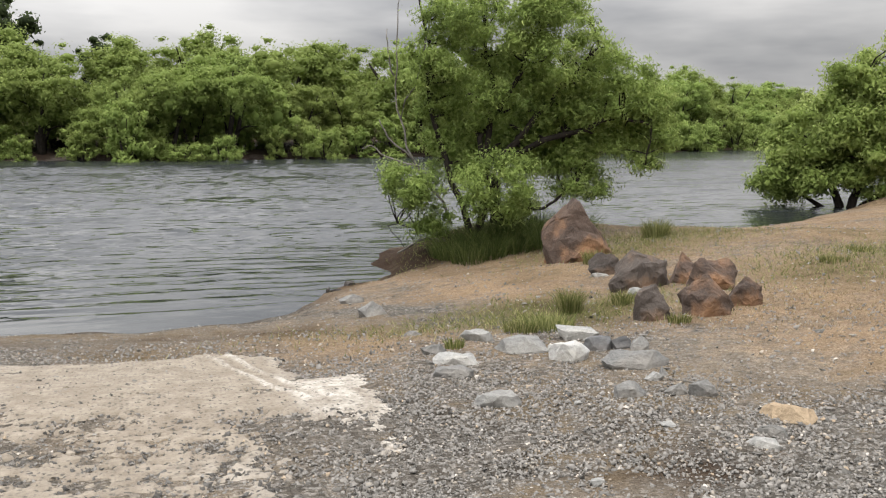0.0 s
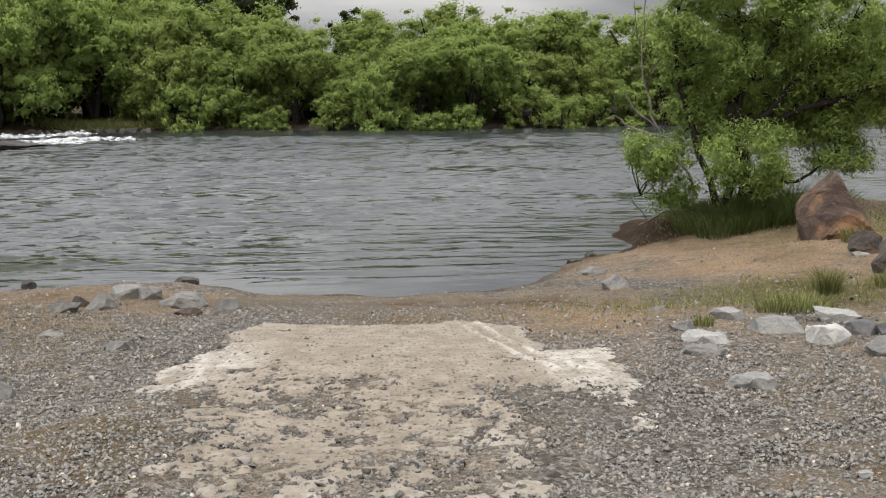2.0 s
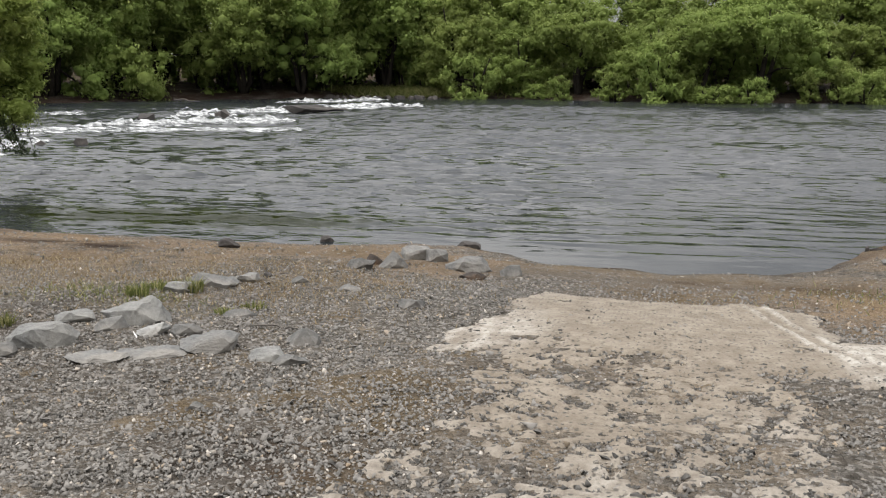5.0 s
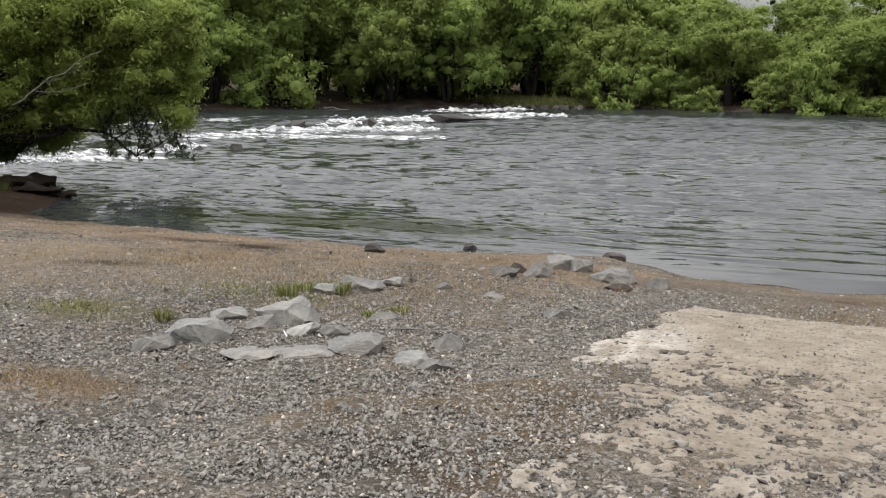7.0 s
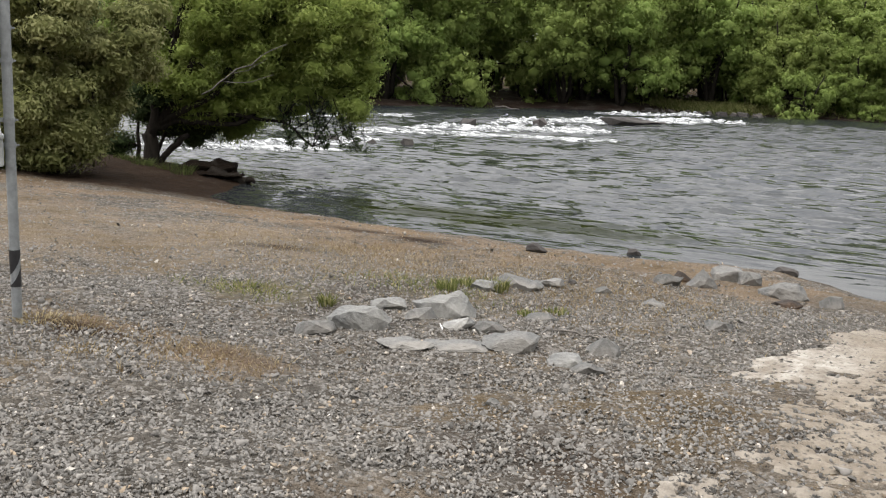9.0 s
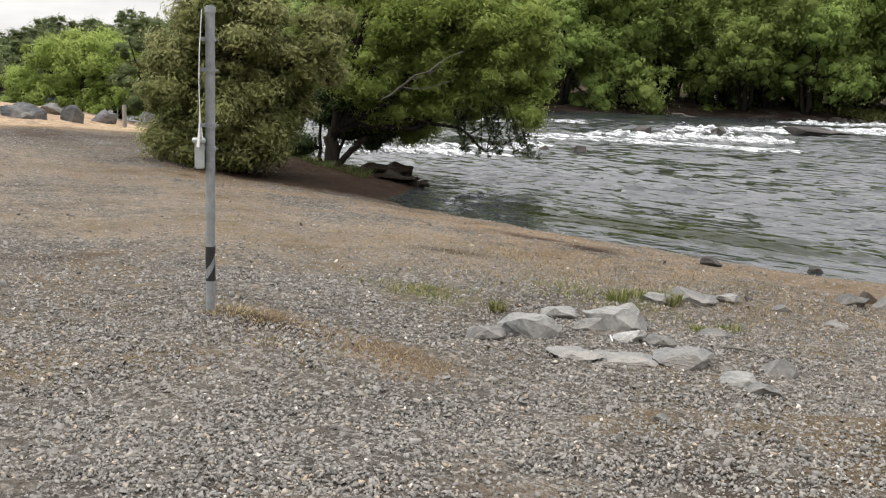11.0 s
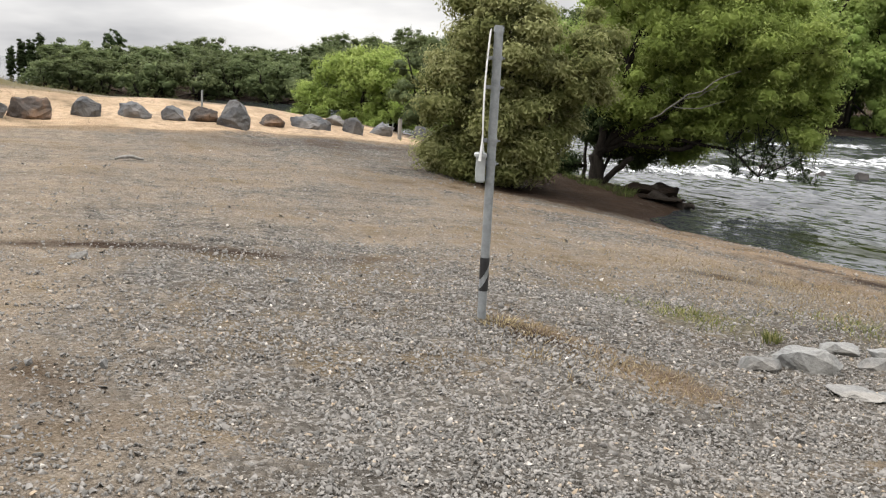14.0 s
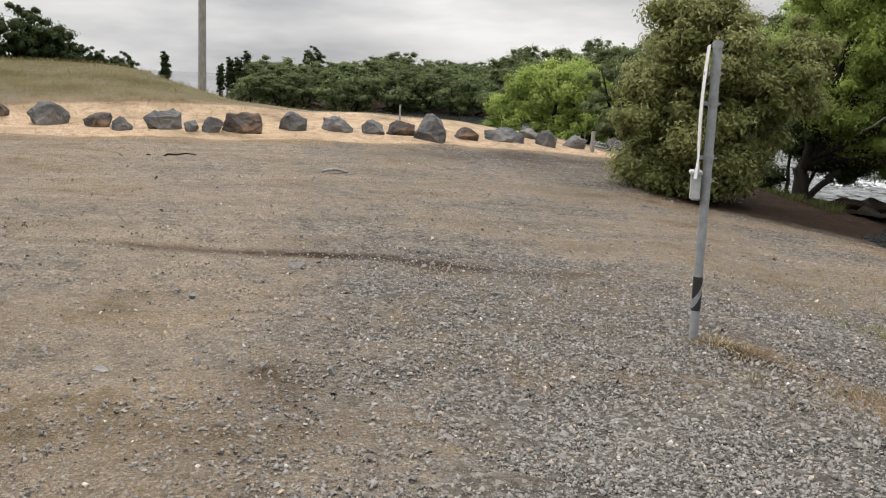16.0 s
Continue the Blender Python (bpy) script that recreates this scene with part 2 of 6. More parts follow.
def leaf_material(name, dark, light, tip, grain=9.0, mottle=0.25):
    mat, n, l, bsdf = material(name)
    geo = n.new("ShaderNodeNewGeometry")
    tint = n.new("ShaderNodeVertexColor")
    tint.layer_name = "tint"
    info = n.new("ShaderNodeObjectInfo")
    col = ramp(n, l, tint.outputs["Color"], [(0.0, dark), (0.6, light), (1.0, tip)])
    col = mix(n, l, 0.05, col, ramp(n, l, geo.outputs["Random Per Island"], [(0.0, dark), (1.0, tip)]))
    f = noise_tex(n, l, grain, 5, 0.7, geo.outputs["Position"])
    col = mix(n, l, mottle, col, ramp(n, l, f, [(0.34, (0.28, 0.28, 0.28)), (0.5, (0.85, 0.85, 0.85)), (0.66, (1.5, 1.5, 1.4))]), "MULTIPLY")
    bump(n, l, bsdf, f, 0.3, 0.4 / grain)
    hsv = n.new("ShaderNodeHueSaturation")
    v = arith(n, l, "MULTIPLY_ADD", info.outputs["Random"], 0.3)
    v.node.inputs[2].default_value = 0.85
    l.new(v, hsv.inputs["Value"])
    h = arith(n, l, "MULTIPLY_ADD", info.outputs["Random"], 0.014)
    h.node.inputs[2].default_value = 0.496
    l.new(h, hsv.inputs["Hue"])
    l.new(col, hsv.inputs["Color"])
    col = hsv.outputs["Color"]
    l.new(col, bsdf.inputs["Base Color"])
    bsdf.inputs["Roughness"].default_value = 0.6
    bsdf.inputs["Specular IOR Level"].default_value = 0.1
    trans = n.new("ShaderNodeBsdfTranslucent")
    l.new(col, trans.inputs["Color"])
    mx = n.new("ShaderNodeMixShader")
    mx.inputs["Fac"].default_value = 0.46
    l.new(bsdf.outputs["BSDF"], mx.inputs[1])
    l.new(trans.outputs["BSDF"], mx.inputs[2])
    l.new(mx.outputs["Shader"], n["Material Output"].inputs["Surface"])
    return mat


def bark_material(name, dark, light):
    mat, n, l, bsdf = material(name)
    pos = position(n)
    mp = n.new("ShaderNodeMapping")
    mp.inputs["Scale"].default_value = (14, 14, 3)
    l.new(pos, mp.inputs["Vector"])
    f = noise_tex(n, l, 1.0, 6, 0.7, mp.outputs["Vector"])
    l.new(ramp(n, l, f, [(0.3, dark), (0.7, light)]), bsdf.inputs["Base Color"])
    bsdf.inputs["Roughness"].default_value = 0.9
    bsdf.inputs["Specular IOR Level"].default_value = 0.12
    bump(n, l, bsdf, f, 0.8, 0.04)
    return mat


def water_material():
    mat, n, l, bsdf = material("river_water")
    pos = position(n)

    def wave(sx, sy, turn, detail, rough=0.55):
        mp = n.new("ShaderNodeMapping")
        mp.inputs["Scale"].default_value = (sx, sy, 1)
        mp.inputs["Rotation"].default_value = (0, 0, radians(turn))
        l.new(pos, mp.inputs["Vector"])
        return noise_tex(n, l, 1.0, detail, rough, mp.outputs["Vector"])
    a, b, c = wave(1.8, 3.6, 6, 2, 0.5), wave(0.7, 1.6, -12, 2, 0.5), wave(0.06, 0.16, 6, 3)
    h = arith(n, l, "ADD", a, arith(n, l, "MULTIPLY", b, 1.0))
    calm = n.new("ShaderNodeMapRange")
    calm.inputs["From Min"].default_value, calm.inputs["From Max"].default_value = 0.38, 0.62
    calm.inputs["To Min"].default_value, calm.inputs["To Max"].default_value = 0.35, 1.25
    l.new(c, calm.inputs["Value"])
    h = arith(n, l, "MULTIPLY", h, calm.outputs["Result"])
    out = n.new("ShaderNodeSeparateXYZ")
    l.new(pos, out.inputs["Vector"])
    bay, past = n.new("ShaderNodeMapRange"), n.new("ShaderNodeMapRange")
    bay.inputs["From Min"].default_value, bay.inputs["From Max"].default_value = 13.5, 20.0
    bay.inputs["To Min"].default_value = 0.12
    past.inputs["From Min"].default_value, past.inputs["From Max"].default_value = -3.0, -6.5
    l.new(out.outputs["Y"], bay.inputs["Value"])
    l.new(out.outputs["X"], past.inputs["Value"])
    h = arith(n, l, "MULTIPLY", h, arith(n, l, "MAXIMUM", bay.outputs["Result"], past.outputs["Result"]))
    body = ramp(n, l, c, [(0.3, (0.020, 0.024, 0.025)), (0.7, (0.034, 0.038, 0.040))])
    # an olive patch in the shallows, a dark reflection put into colour and gloss
    away = n.new("ShaderNodeVectorMath")
    away.operation = "SUBTRACT"
    away.inputs[1].default_value = (-8.5, 15.9, 0)
    l.new(pos, away.inputs[0])
    squash = n.new("ShaderNodeVectorMath")
    squash.operation = "MULTIPLY"
    squash.inputs[1].default_value = (0.22, 0.75, 0)
    l.new(away.outputs["Vector"], squash.inputs[0])
    far = n.new("ShaderNodeVectorMath")
    far.operation = "LENGTH"
    l.new(squash.outputs["Vector"], far.inputs[0])
    olive_patch = ramp(n, l, arith(n, l, "ADD", far.outputs["Value"], arith(n, l, "MULTIPLY", arith(n, l, "SUBTRACT", a, 0.5), 1.5)), [(0.5, (1, 1, 1)), (1.0, (0, 0, 0))])
    l.new(mix(n, l, olive_patch, body, (0.016, 0.020, 0.006)), bsdf.inputs["Base Color"])
    gloss = n.new("ShaderNodeMapRange")
    gloss.inputs["To Min"].default_value, gloss.inputs["To Max"].default_value = 0.5, 0.06
    l.new(olive_patch, gloss.inputs["Value"])
    l.new(gloss.outputs["Result"], bsdf.inputs["Specular IOR Level"])
    chop = n.new("ShaderNodeMapRange")
    chop.inputs["From Min"].default_value, chop.inputs["From Max"].default_value = 22.0, 60.0
    chop.inputs["To Min"].default_value, chop.inputs["To Max"].default_value = 0.025, 0.16
    l.new(out.outputs["Y"], chop.inputs["Value"])
    l.new(chop.outputs["Result"], bsdf.inputs["Roughness"])
    bsdf.inputs["IOR"].default_value = 1.33
    bump(n, l, bsdf, h, 1.0, 0.055)
    return mat


def plain_material(name, dark, light, scale, rough=0.7, metal=0.0, relief=0.15, depth=0.01):
    mat, n, l, bsdf = material(name)
    pos = position(n)
    f = noise_tex(n, l, scale, 6, 0.65, pos)
    l.new(ramp(n, l, f, [(0.3, dark), (0.7, light)]), bsdf.inputs["Base Color"])
    bsdf.inputs["Roughness"].default_value, bsdf.inputs["Metallic"].default_value = rough, metal
    bsdf.inputs["Specular IOR Level"].default_value = 0.1 if rough > 0.9 else 0.5
    bump(n, l, bsdf, f, relief, depth)
    return mat


GROUND = ground_material()
WATER = water_material()
GRAVEL, GRIT = gravel_material("crushed_gravel", 1.18), gravel_material("dark_grit", 0.5)
GREY_STONE = stone_material("grey_dolerite", (0.095, 0.097, 0.094), (0.225, 0.223, 0.213), (0.31, 0.26, 0.195), 3.0, 0.22)
WHITE_STONE = stone_material("white_split_stone", (0.36, 0.36, 0.35), (0.58, 0.58, 0.56), (0.36, 0.33, 0.27))
PALE_STONE = stone_material("pale_split_stone", (0.15, 0.152, 0.147), (0.32, 0.32, 0.305), (0.30, 0.265, 0.205), 3.0, 0.22)
BROWN_STONE = stone_material("rust_stained_rock", (0.030, 0.025, 0.022), (0.085, 0.066, 0.053), (0.25, 0.15, 0.085), 2.4, 0.6, 0.7, 0.50)
RUST_STONE = stone_material("orange_rusted_rock", (0.036, 0.027, 0.023), (0.12, 0.078, 0.055), (0.31, 0.165, 0.08), 3.0, 0.75, 0.9, 0.47)
TAN_STONE = stone_material("tan_sandstone", (0.34, 0.25, 0.155), (0.45, 0.345, 0.225))
BLUE_STONE = stone_material("blue_grey_boulder", (0.04, 0.043, 0.048), (0.13, 0.135, 0.142), (0.30, 0.25, 0.19), 1.6, 0.25)
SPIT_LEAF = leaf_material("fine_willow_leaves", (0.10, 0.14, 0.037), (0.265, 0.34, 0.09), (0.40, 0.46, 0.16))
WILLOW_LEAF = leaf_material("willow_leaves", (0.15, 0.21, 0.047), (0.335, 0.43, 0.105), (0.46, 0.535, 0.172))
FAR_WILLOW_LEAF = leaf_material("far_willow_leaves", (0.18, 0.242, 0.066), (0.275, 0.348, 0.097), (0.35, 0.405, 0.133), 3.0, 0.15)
# pine and poplar leaves; on the willow's inner foliage the dark is painted shade
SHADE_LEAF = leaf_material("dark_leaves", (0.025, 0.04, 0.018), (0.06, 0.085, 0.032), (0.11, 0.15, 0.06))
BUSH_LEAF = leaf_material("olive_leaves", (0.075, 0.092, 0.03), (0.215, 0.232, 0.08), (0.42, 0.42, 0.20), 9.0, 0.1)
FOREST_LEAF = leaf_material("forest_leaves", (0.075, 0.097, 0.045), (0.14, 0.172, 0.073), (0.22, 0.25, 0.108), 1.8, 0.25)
GRASS_LEAF = leaf_material("grass_blades", (0.08, 0.098, 0.028), (0.195, 0.212, 0.072), (0.44, 0.40, 0.20))
# darker copy of the grass colour, for grass in the willows' shade
SHADE_GRASS = leaf_material("shaded_grass_blades", (0.035, 0.053, 0.014), (0.09, 0.118, 0.033), (0.19, 0.20, 0.08))
HILL_LEAF = leaf_material("olive_hill_grass", (0.10, 0.085, 0.035), (0.21, 0.175, 0.08), (0.33, 0.275, 0.14))
DRY_LEAF = leaf_material("dry_grass", (0.17, 0.12, 0.065), (0.34, 0.26, 0.15), (0.55, 0.46, 0.30))
BARK = bark_material("dark_bark", (0.012, 0.010, 0.008), (0.038, 0.032, 0.026))
DEAD_WOOD = bark_material("bleached_wood", (0.10, 0.09, 0.08), (0.27, 0.25, 0.225))


def concrete_material():
    mat, n, l, bsdf = material("dusty_concrete")
    pos = position(n)
    big, mid, fine = noise_tex(n, l, 0.8, 5, 0.65, pos), noise_tex(n, l, 6.0, 8, 0.75, pos), noise_tex(n, l, 38, 5, 0.75, pos)
    vor = n.new("ShaderNodeTexVoronoi")
    vor.inputs["Scale"].default_value = 30.0
    l.new(pos, vor.inputs["Vector"])
    grit = n.new("ShaderNodeSeparateColor")
    l.new(vor.outputs["Color"], grit.inputs["Color"])
    col = ramp(n, l, mid, [(0.30, (0.145, 0.122, 0.097)), (0.42, (0.27, 0.238, 0.196)), (0.55, (0.395, 0.364, 0.316)), (0.74, (0.515, 0.484, 0.432))])
    mud = n.new("ShaderNodeVertexColor")
    mud.layer_name = "mud"
    layers = n.new("ShaderNodeSeparateColor")
    l.new(mud.outputs["Color"], layers.inputs["Color"])
    seen = arith(n, l, "ADD", layers.outputs[0], arith(n, l, "MULTIPLY", arith(n, l, "SUBTRACT", mid, 0.5), 1.1))
    film = ramp(n, l, arith(n, l, "ADD", seen, arith(n, l, "MULTIPLY", arith(n, l, "SUBTRACT", big, 0.5), 1.2)), [(0.25, (0, 0, 0)), (0.7, (0.8, 0.8, 0.8))])
    col = mix(n, l, film, col, ramp(n, l, mid, [(0.3, (0.154, 0.124, 0.089)), (0.7, (0.302, 0.256, 0.196))]))
    col = mix(n, l, layers.outputs[1], col, ramp(n, l, mid, [(0.3, (0.36, 0.335, 0.29)), (0.6, (0.60, 0.575, 0.52))]))
    dots = arith(n, l, "MULTIPLY", ramp(n, l, grit.outputs[0], [(0.60, (0, 0, 0)), (0.68, (1, 1, 1))]), ramp(n, l, vor.outputs["Distance"], [(0.25, (1, 1, 1)), (0.45, (0, 0, 0))]))
    mp = n.new("ShaderNodeMapping")
    mp.inputs["Scale"].default_value = (3.2, 1.3, 1.0)
    l.new(pos, mp.inputs["Vector"])
    washed = noise_tex(n, l, 1.6, 7, 0.7, mp.outputs["Vector"])
    # dirt washed down the slope in streaks
    col = mix(n, l, ramp(n, l, washed, [(0.47, (0, 0, 0)), (0.62, (0.75, 0.75, 0.75))]), col, ramp(n, l, fine, [(0.35, (0.12, 0.096, 0.07)), (0.65, (0.26, 0.215, 0.165))]))
    col = mix(n, l, arith(n, l, "MULTIPLY", dots, 0.85), col, (0.075, 0.068, 0.058))
    col = mix(n, l, ramp(n, l, fine, [(0.55, (0, 0, 0)), (0.66, (0.7, 0.7, 0.7))]), col, (0.13, 0.112, 0.088))
    l.new(col, bsdf.inputs["Base Color"])
    bsdf.inputs["Roughness"].default_value = 0.95
    bump(n, l, bsdf, arith(n, l, "ADD", mid, arith(n, l, "MULTIPLY", fine, 0.5)), 0.7, 0.02)
    return mat


CONCRETE = concrete_material()


def foam_material():
    """White foam, torn into streaks with gaps of dark water between."""
    mat, n, l, bsdf = material("white_water_foam")
    pos = position(n)
    mp = n.new("ShaderNodeMapping")
    mp.inputs["Scale"].default_value, mp.inputs["Rotation"].default_value = (0.8, 2.6, 5.0), (0, 0, radians(-26))
    l.new(pos, mp.inputs["Vector"])
    f = noise_tex(n, l, 1.5, 8, 0.68, mp.outputs["Vector"])
    l.new(ramp(n, l, f, [(0.40, (0.22, 0.235, 0.235)), (0.52, (0.48, 0.50, 0.50)), (0.64, (0.76, 0.77, 0.77))]), bsdf.inputs["Base Color"])
    bsdf.inputs["Roughness"].default_value = 0.5
    bump(n, l, bsdf, f, 0.6, 0.08)
    l.new(ramp(n, l, f, [(0.42, (0, 0, 0)), (0.58, (1, 1, 1))]), bsdf.inputs["Alpha"])
    return mat


FOAM = foam_material()
# earth darkened to stand for the shade under the leaning willow
EARTH = plain_material("shaded_earth", (0.006, 0.0045, 0.003), (0.019, 0.013, 0.009), 7.0, 0.95, 0, 0.8, 0.05)
WET_STONE = stone_material("dark_wet_rock", (0.035, 0.032, 0.03), (0.09, 0.08, 0.072), None, 2.0)
GALVANISED = plain_material("galvanised_steel", (0.22, 0.235, 0.24), (0.36, 0.38, 0.385), 18.0, 0.55, 0.35, 0.1, 0.002)
WHITE_SHEET = plain_material("weathered_white_sheet", (0.55, 0.55, 0.53), (0.82, 0.82, 0.8), 9.0, 0.6, 0, 0.2, 0.004)
GREY_PLASTIC = plain_material("grey_plastic", (0.34, 0.36, 0.35), (0.46, 0.48, 0.47), 14.0, 0.5)
BLACK_TAPE = plain_material("black_tape", (0.012, 0.012, 0.013), (0.03, 0.03, 0.032), 25.0, 0.5)
POLE_WOOD = bark_material("weathered_pole_wood", (0.20, 0.19, 0.17), (0.36, 0.345, 0.32))
LITTER_WHITE = plain_material("white_litter", (0.62, 0.61, 0.58), (0.85, 0.84, 0.82), 20.0, 0.7)

# ---- building helpers ----
def mesh_object(name, verts, faces, mat, parent=None, smooth=False):
    me = bpy.data.meshes.new(name)
    verts = np.asarray(verts, np.float32)
    if isinstance(faces, np.ndarray):
        k = faces.shape[1]
        me.vertices.add(len(verts))
        me.vertices.foreach_set("co", verts.ravel())
        me.loops.add(faces.size)
        me.loops.foreach_set("vertex_index", faces.ravel().astype(np.int32))
        me.polygons.add(len(faces))
        me.polygons.foreach_set("loop_start", np.arange(0, faces.size, k, dtype=np.int32))
        me.update(calc_edges=True)
    else:
        me.from_pydata(verts.tolist(), [], faces)
    me.materials.append(mat)
    if smooth:
        me.shade_smooth()
    ob = new(name, me)
    ob.parent = parent
    return ob


def part(name, bm, mat, parent, label=""):
    me = bpy.data.meshes.new(name)
    bm.to_mesh(me)
    bm.free()
    me.materials.append(mat)
    ob = new(name, me)
    ob.parent = parent
    return tagged(ob, label)


def thing(name, loc, label, category, group="", turn=0.0):
    ob = new(name)
    ob.matrix_world = pose(*loc, 0, 0, turn)
    return tagged(ob, label, category, group)


def height(x, y):
    return float(ground_height(np.array([x]), np.array([y]))[0])


def tubes(lines, sides=6):
    """Tapered tubes along lines of (x, y, z, radius)."""
    verts, faces = [], []
    for line in lines:
        pts = [Vector(p[:3]) for p in line]
        start = len(verts)
        for i, p in enumerate(pts):
            d = (pts[min(i + 1, len(pts) - 1)] - pts[max(i - 1, 0)]).normalized()
            u = d.orthogonal().normalized()
            if abs(d.z) < 0.95:
                u = d.cross(Vector((0, 0, 1))).normalized()
            v = d.cross(u)
            for k in range(sides):
                a = 2 * math.pi * k / sides
                verts.append(p + (u * math.cos(a) + v * math.sin(a)) * line[i][3])
        for i in range(len(pts) - 1):
            for k in range(sides):
                a, b = start + i * sides + k, start + i * sides + (k + 1) % sides
                faces.append((a, b, b + sides, a + sides))
        faces.append(tuple(start + k for k in range(sides))[::-1])
        faces.append(tuple(start + (len(pts) - 1) * sides + k for k in range(sides)))
    return [tuple(v) for v in verts], faces


def ball(cuts):
    bm = bmesh.new()
    bmesh.ops.create_icosphere(bm, subdivisions=cuts, radius=1)
    out = np.array([v.co[:] for v in bm.verts]), np.array([[v.index for v in f.verts] for f in bm.faces])
    bm.free()
    return out


CORES = {1: ball(1), 2: ball(2)}


def leaves(name, centres, radii, count, length, width, mat, parent, rng, droop=0.3, shell=0.55, face=0.0, sides=4, core=None, cuts=2):
    """One mesh of many small leaf blades gathered in clumps."""
    centres, radii = np.asarray(centres, float), np.asarray(radii, float)
    vol = radii.prod(1) ** (2 / 3)
    which = rng.choice(len(centres), count, p=vol / vol.sum())
    d = rng.normal(size=(count, 3))
    d /= np.linalg.norm(d, axis=1)[:, None]
    r = shell + (1 - shell) * rng.random(count) ** 0.8
    r = np.where(rng.random(count) < 0.25, rng.random(count), r) * (1 + 0.22 * rng.normal(size=count).clip(-1, 2))
    p = centres[which] + d * radii[which] * r[:, None]
    axis = d * 0.7 + rng.normal(size=(count, 3)) * 0.7
    axis[:, 2] -= droop
    axis /= np.linalg.norm(axis, axis=1)[:, None]
    if face:
        # blades lie along the outside of their clump, turned upwards a little
        nrm = d * face + 0.5 * rng.normal(size=(count, 3)) + np.array([0, 0, 0.35 * face])
        axis = np.cross(nrm, rng.normal(size=(count, 3)))
        axis[:, 2] -= droop
        axis /= np.linalg.norm(axis, axis=1)[:, None] + 1e-9
        side = np.cross(axis, nrm)
    else:
        side = np.cross(axis, d + 0.5 * rng.normal(size=(count, 3)))
    side /= np.linalg.norm(side, axis=1)[:, None] + 1e-9
    s = rng.uniform(0.65, 1.35, count)[:, None]
    a, w = axis * length * s, side * width * s
    if sides == 3:
        verts = np.stack([p - a * 0.5 - w * 0.5, p - a * 0.5 + w * 0.5, p + a * 0.5], 1).reshape(-1, 3)
    else:
        verts = np.stack([p - a * 0.5, p + w * 0.5, p + a * 0.5, p - w * 0.5], 1).reshape(-1, 3)
    faces = np.arange(count * sides).reshape(-1, sides)
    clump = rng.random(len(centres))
    # darker towards the inside of each clump, and different from clump to clump
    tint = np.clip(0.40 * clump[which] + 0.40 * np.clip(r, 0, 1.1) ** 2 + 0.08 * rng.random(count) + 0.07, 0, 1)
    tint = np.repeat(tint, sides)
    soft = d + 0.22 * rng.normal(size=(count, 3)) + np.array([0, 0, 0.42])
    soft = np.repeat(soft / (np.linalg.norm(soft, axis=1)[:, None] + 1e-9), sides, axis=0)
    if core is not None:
        # dense heart of the crown behind its leaves, inner shade put into its tint
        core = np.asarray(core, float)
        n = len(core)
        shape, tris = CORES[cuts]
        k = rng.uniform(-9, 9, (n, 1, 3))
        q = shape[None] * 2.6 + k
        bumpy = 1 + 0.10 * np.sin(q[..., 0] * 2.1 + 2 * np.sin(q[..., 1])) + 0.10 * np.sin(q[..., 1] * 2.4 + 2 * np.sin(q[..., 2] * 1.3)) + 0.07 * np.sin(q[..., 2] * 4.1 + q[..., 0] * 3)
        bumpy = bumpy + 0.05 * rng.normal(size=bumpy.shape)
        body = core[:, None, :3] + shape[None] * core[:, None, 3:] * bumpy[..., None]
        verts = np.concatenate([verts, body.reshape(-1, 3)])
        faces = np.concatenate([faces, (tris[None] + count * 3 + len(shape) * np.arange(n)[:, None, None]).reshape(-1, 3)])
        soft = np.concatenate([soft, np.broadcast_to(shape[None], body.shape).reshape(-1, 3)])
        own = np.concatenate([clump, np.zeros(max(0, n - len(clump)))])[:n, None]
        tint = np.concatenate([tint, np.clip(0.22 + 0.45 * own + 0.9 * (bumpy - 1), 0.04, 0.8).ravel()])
    ob = mesh_object(name, verts, faces, mat, parent, bool(face))
    if face:
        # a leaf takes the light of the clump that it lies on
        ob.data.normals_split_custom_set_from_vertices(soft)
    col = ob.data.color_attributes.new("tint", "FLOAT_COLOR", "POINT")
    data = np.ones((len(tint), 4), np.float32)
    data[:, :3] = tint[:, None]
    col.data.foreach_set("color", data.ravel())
    return ob


def clumps_in(lobes, count, rng, size, surface=0.75, flush=0.72):
    """Clump centres near the surface of a few crown lobes (x, y, z, rx, ry, rz)."""
    lobes = np.asarray(lobes, float)
    area = (lobes[:, 3] * lobes[:, 4] + lobes[:, 4] * lobes[:, 5] + lobes[:, 3] * lobes[:, 5])
    which = rng.choice(len(lobes), count, p=area / area.sum())
    d = rng.normal(size=(count, 3))
    d /= np.linalg.norm(d, axis=1)[:, None]
    r = np.where(rng.random(count) < surface, rng.uniform(flush, 1.0, count), rng.uniform(0.2, 0.75, count))
    c = lobes[which, :3] + d * lobes[which, 3:] * r[:, None]
    s = size * rng.uniform(0.5, 1.5, count)
    return c, np.stack([s, s, s * rng.uniform(0.55, 0.85, count)], 1), which


def limb(a, b, ra, rb, rng, bend=0.12, n=6, sag=0.0):
    a, b = np.asarray(a, float), np.asarray(b, float)
    size = np.linalg.norm(b - a)
    off = rng.normal(size=3) * bend * size
    out = []
    for i in range(n):
        t = i / (n - 1)
        p = a + (b - a) * t + off * math.sin(math.pi * t) + np.array([0, 0, sag * size * math.sin(math.pi * t)])
        out.append((*p, ra + (rb - ra) * t))
    return out


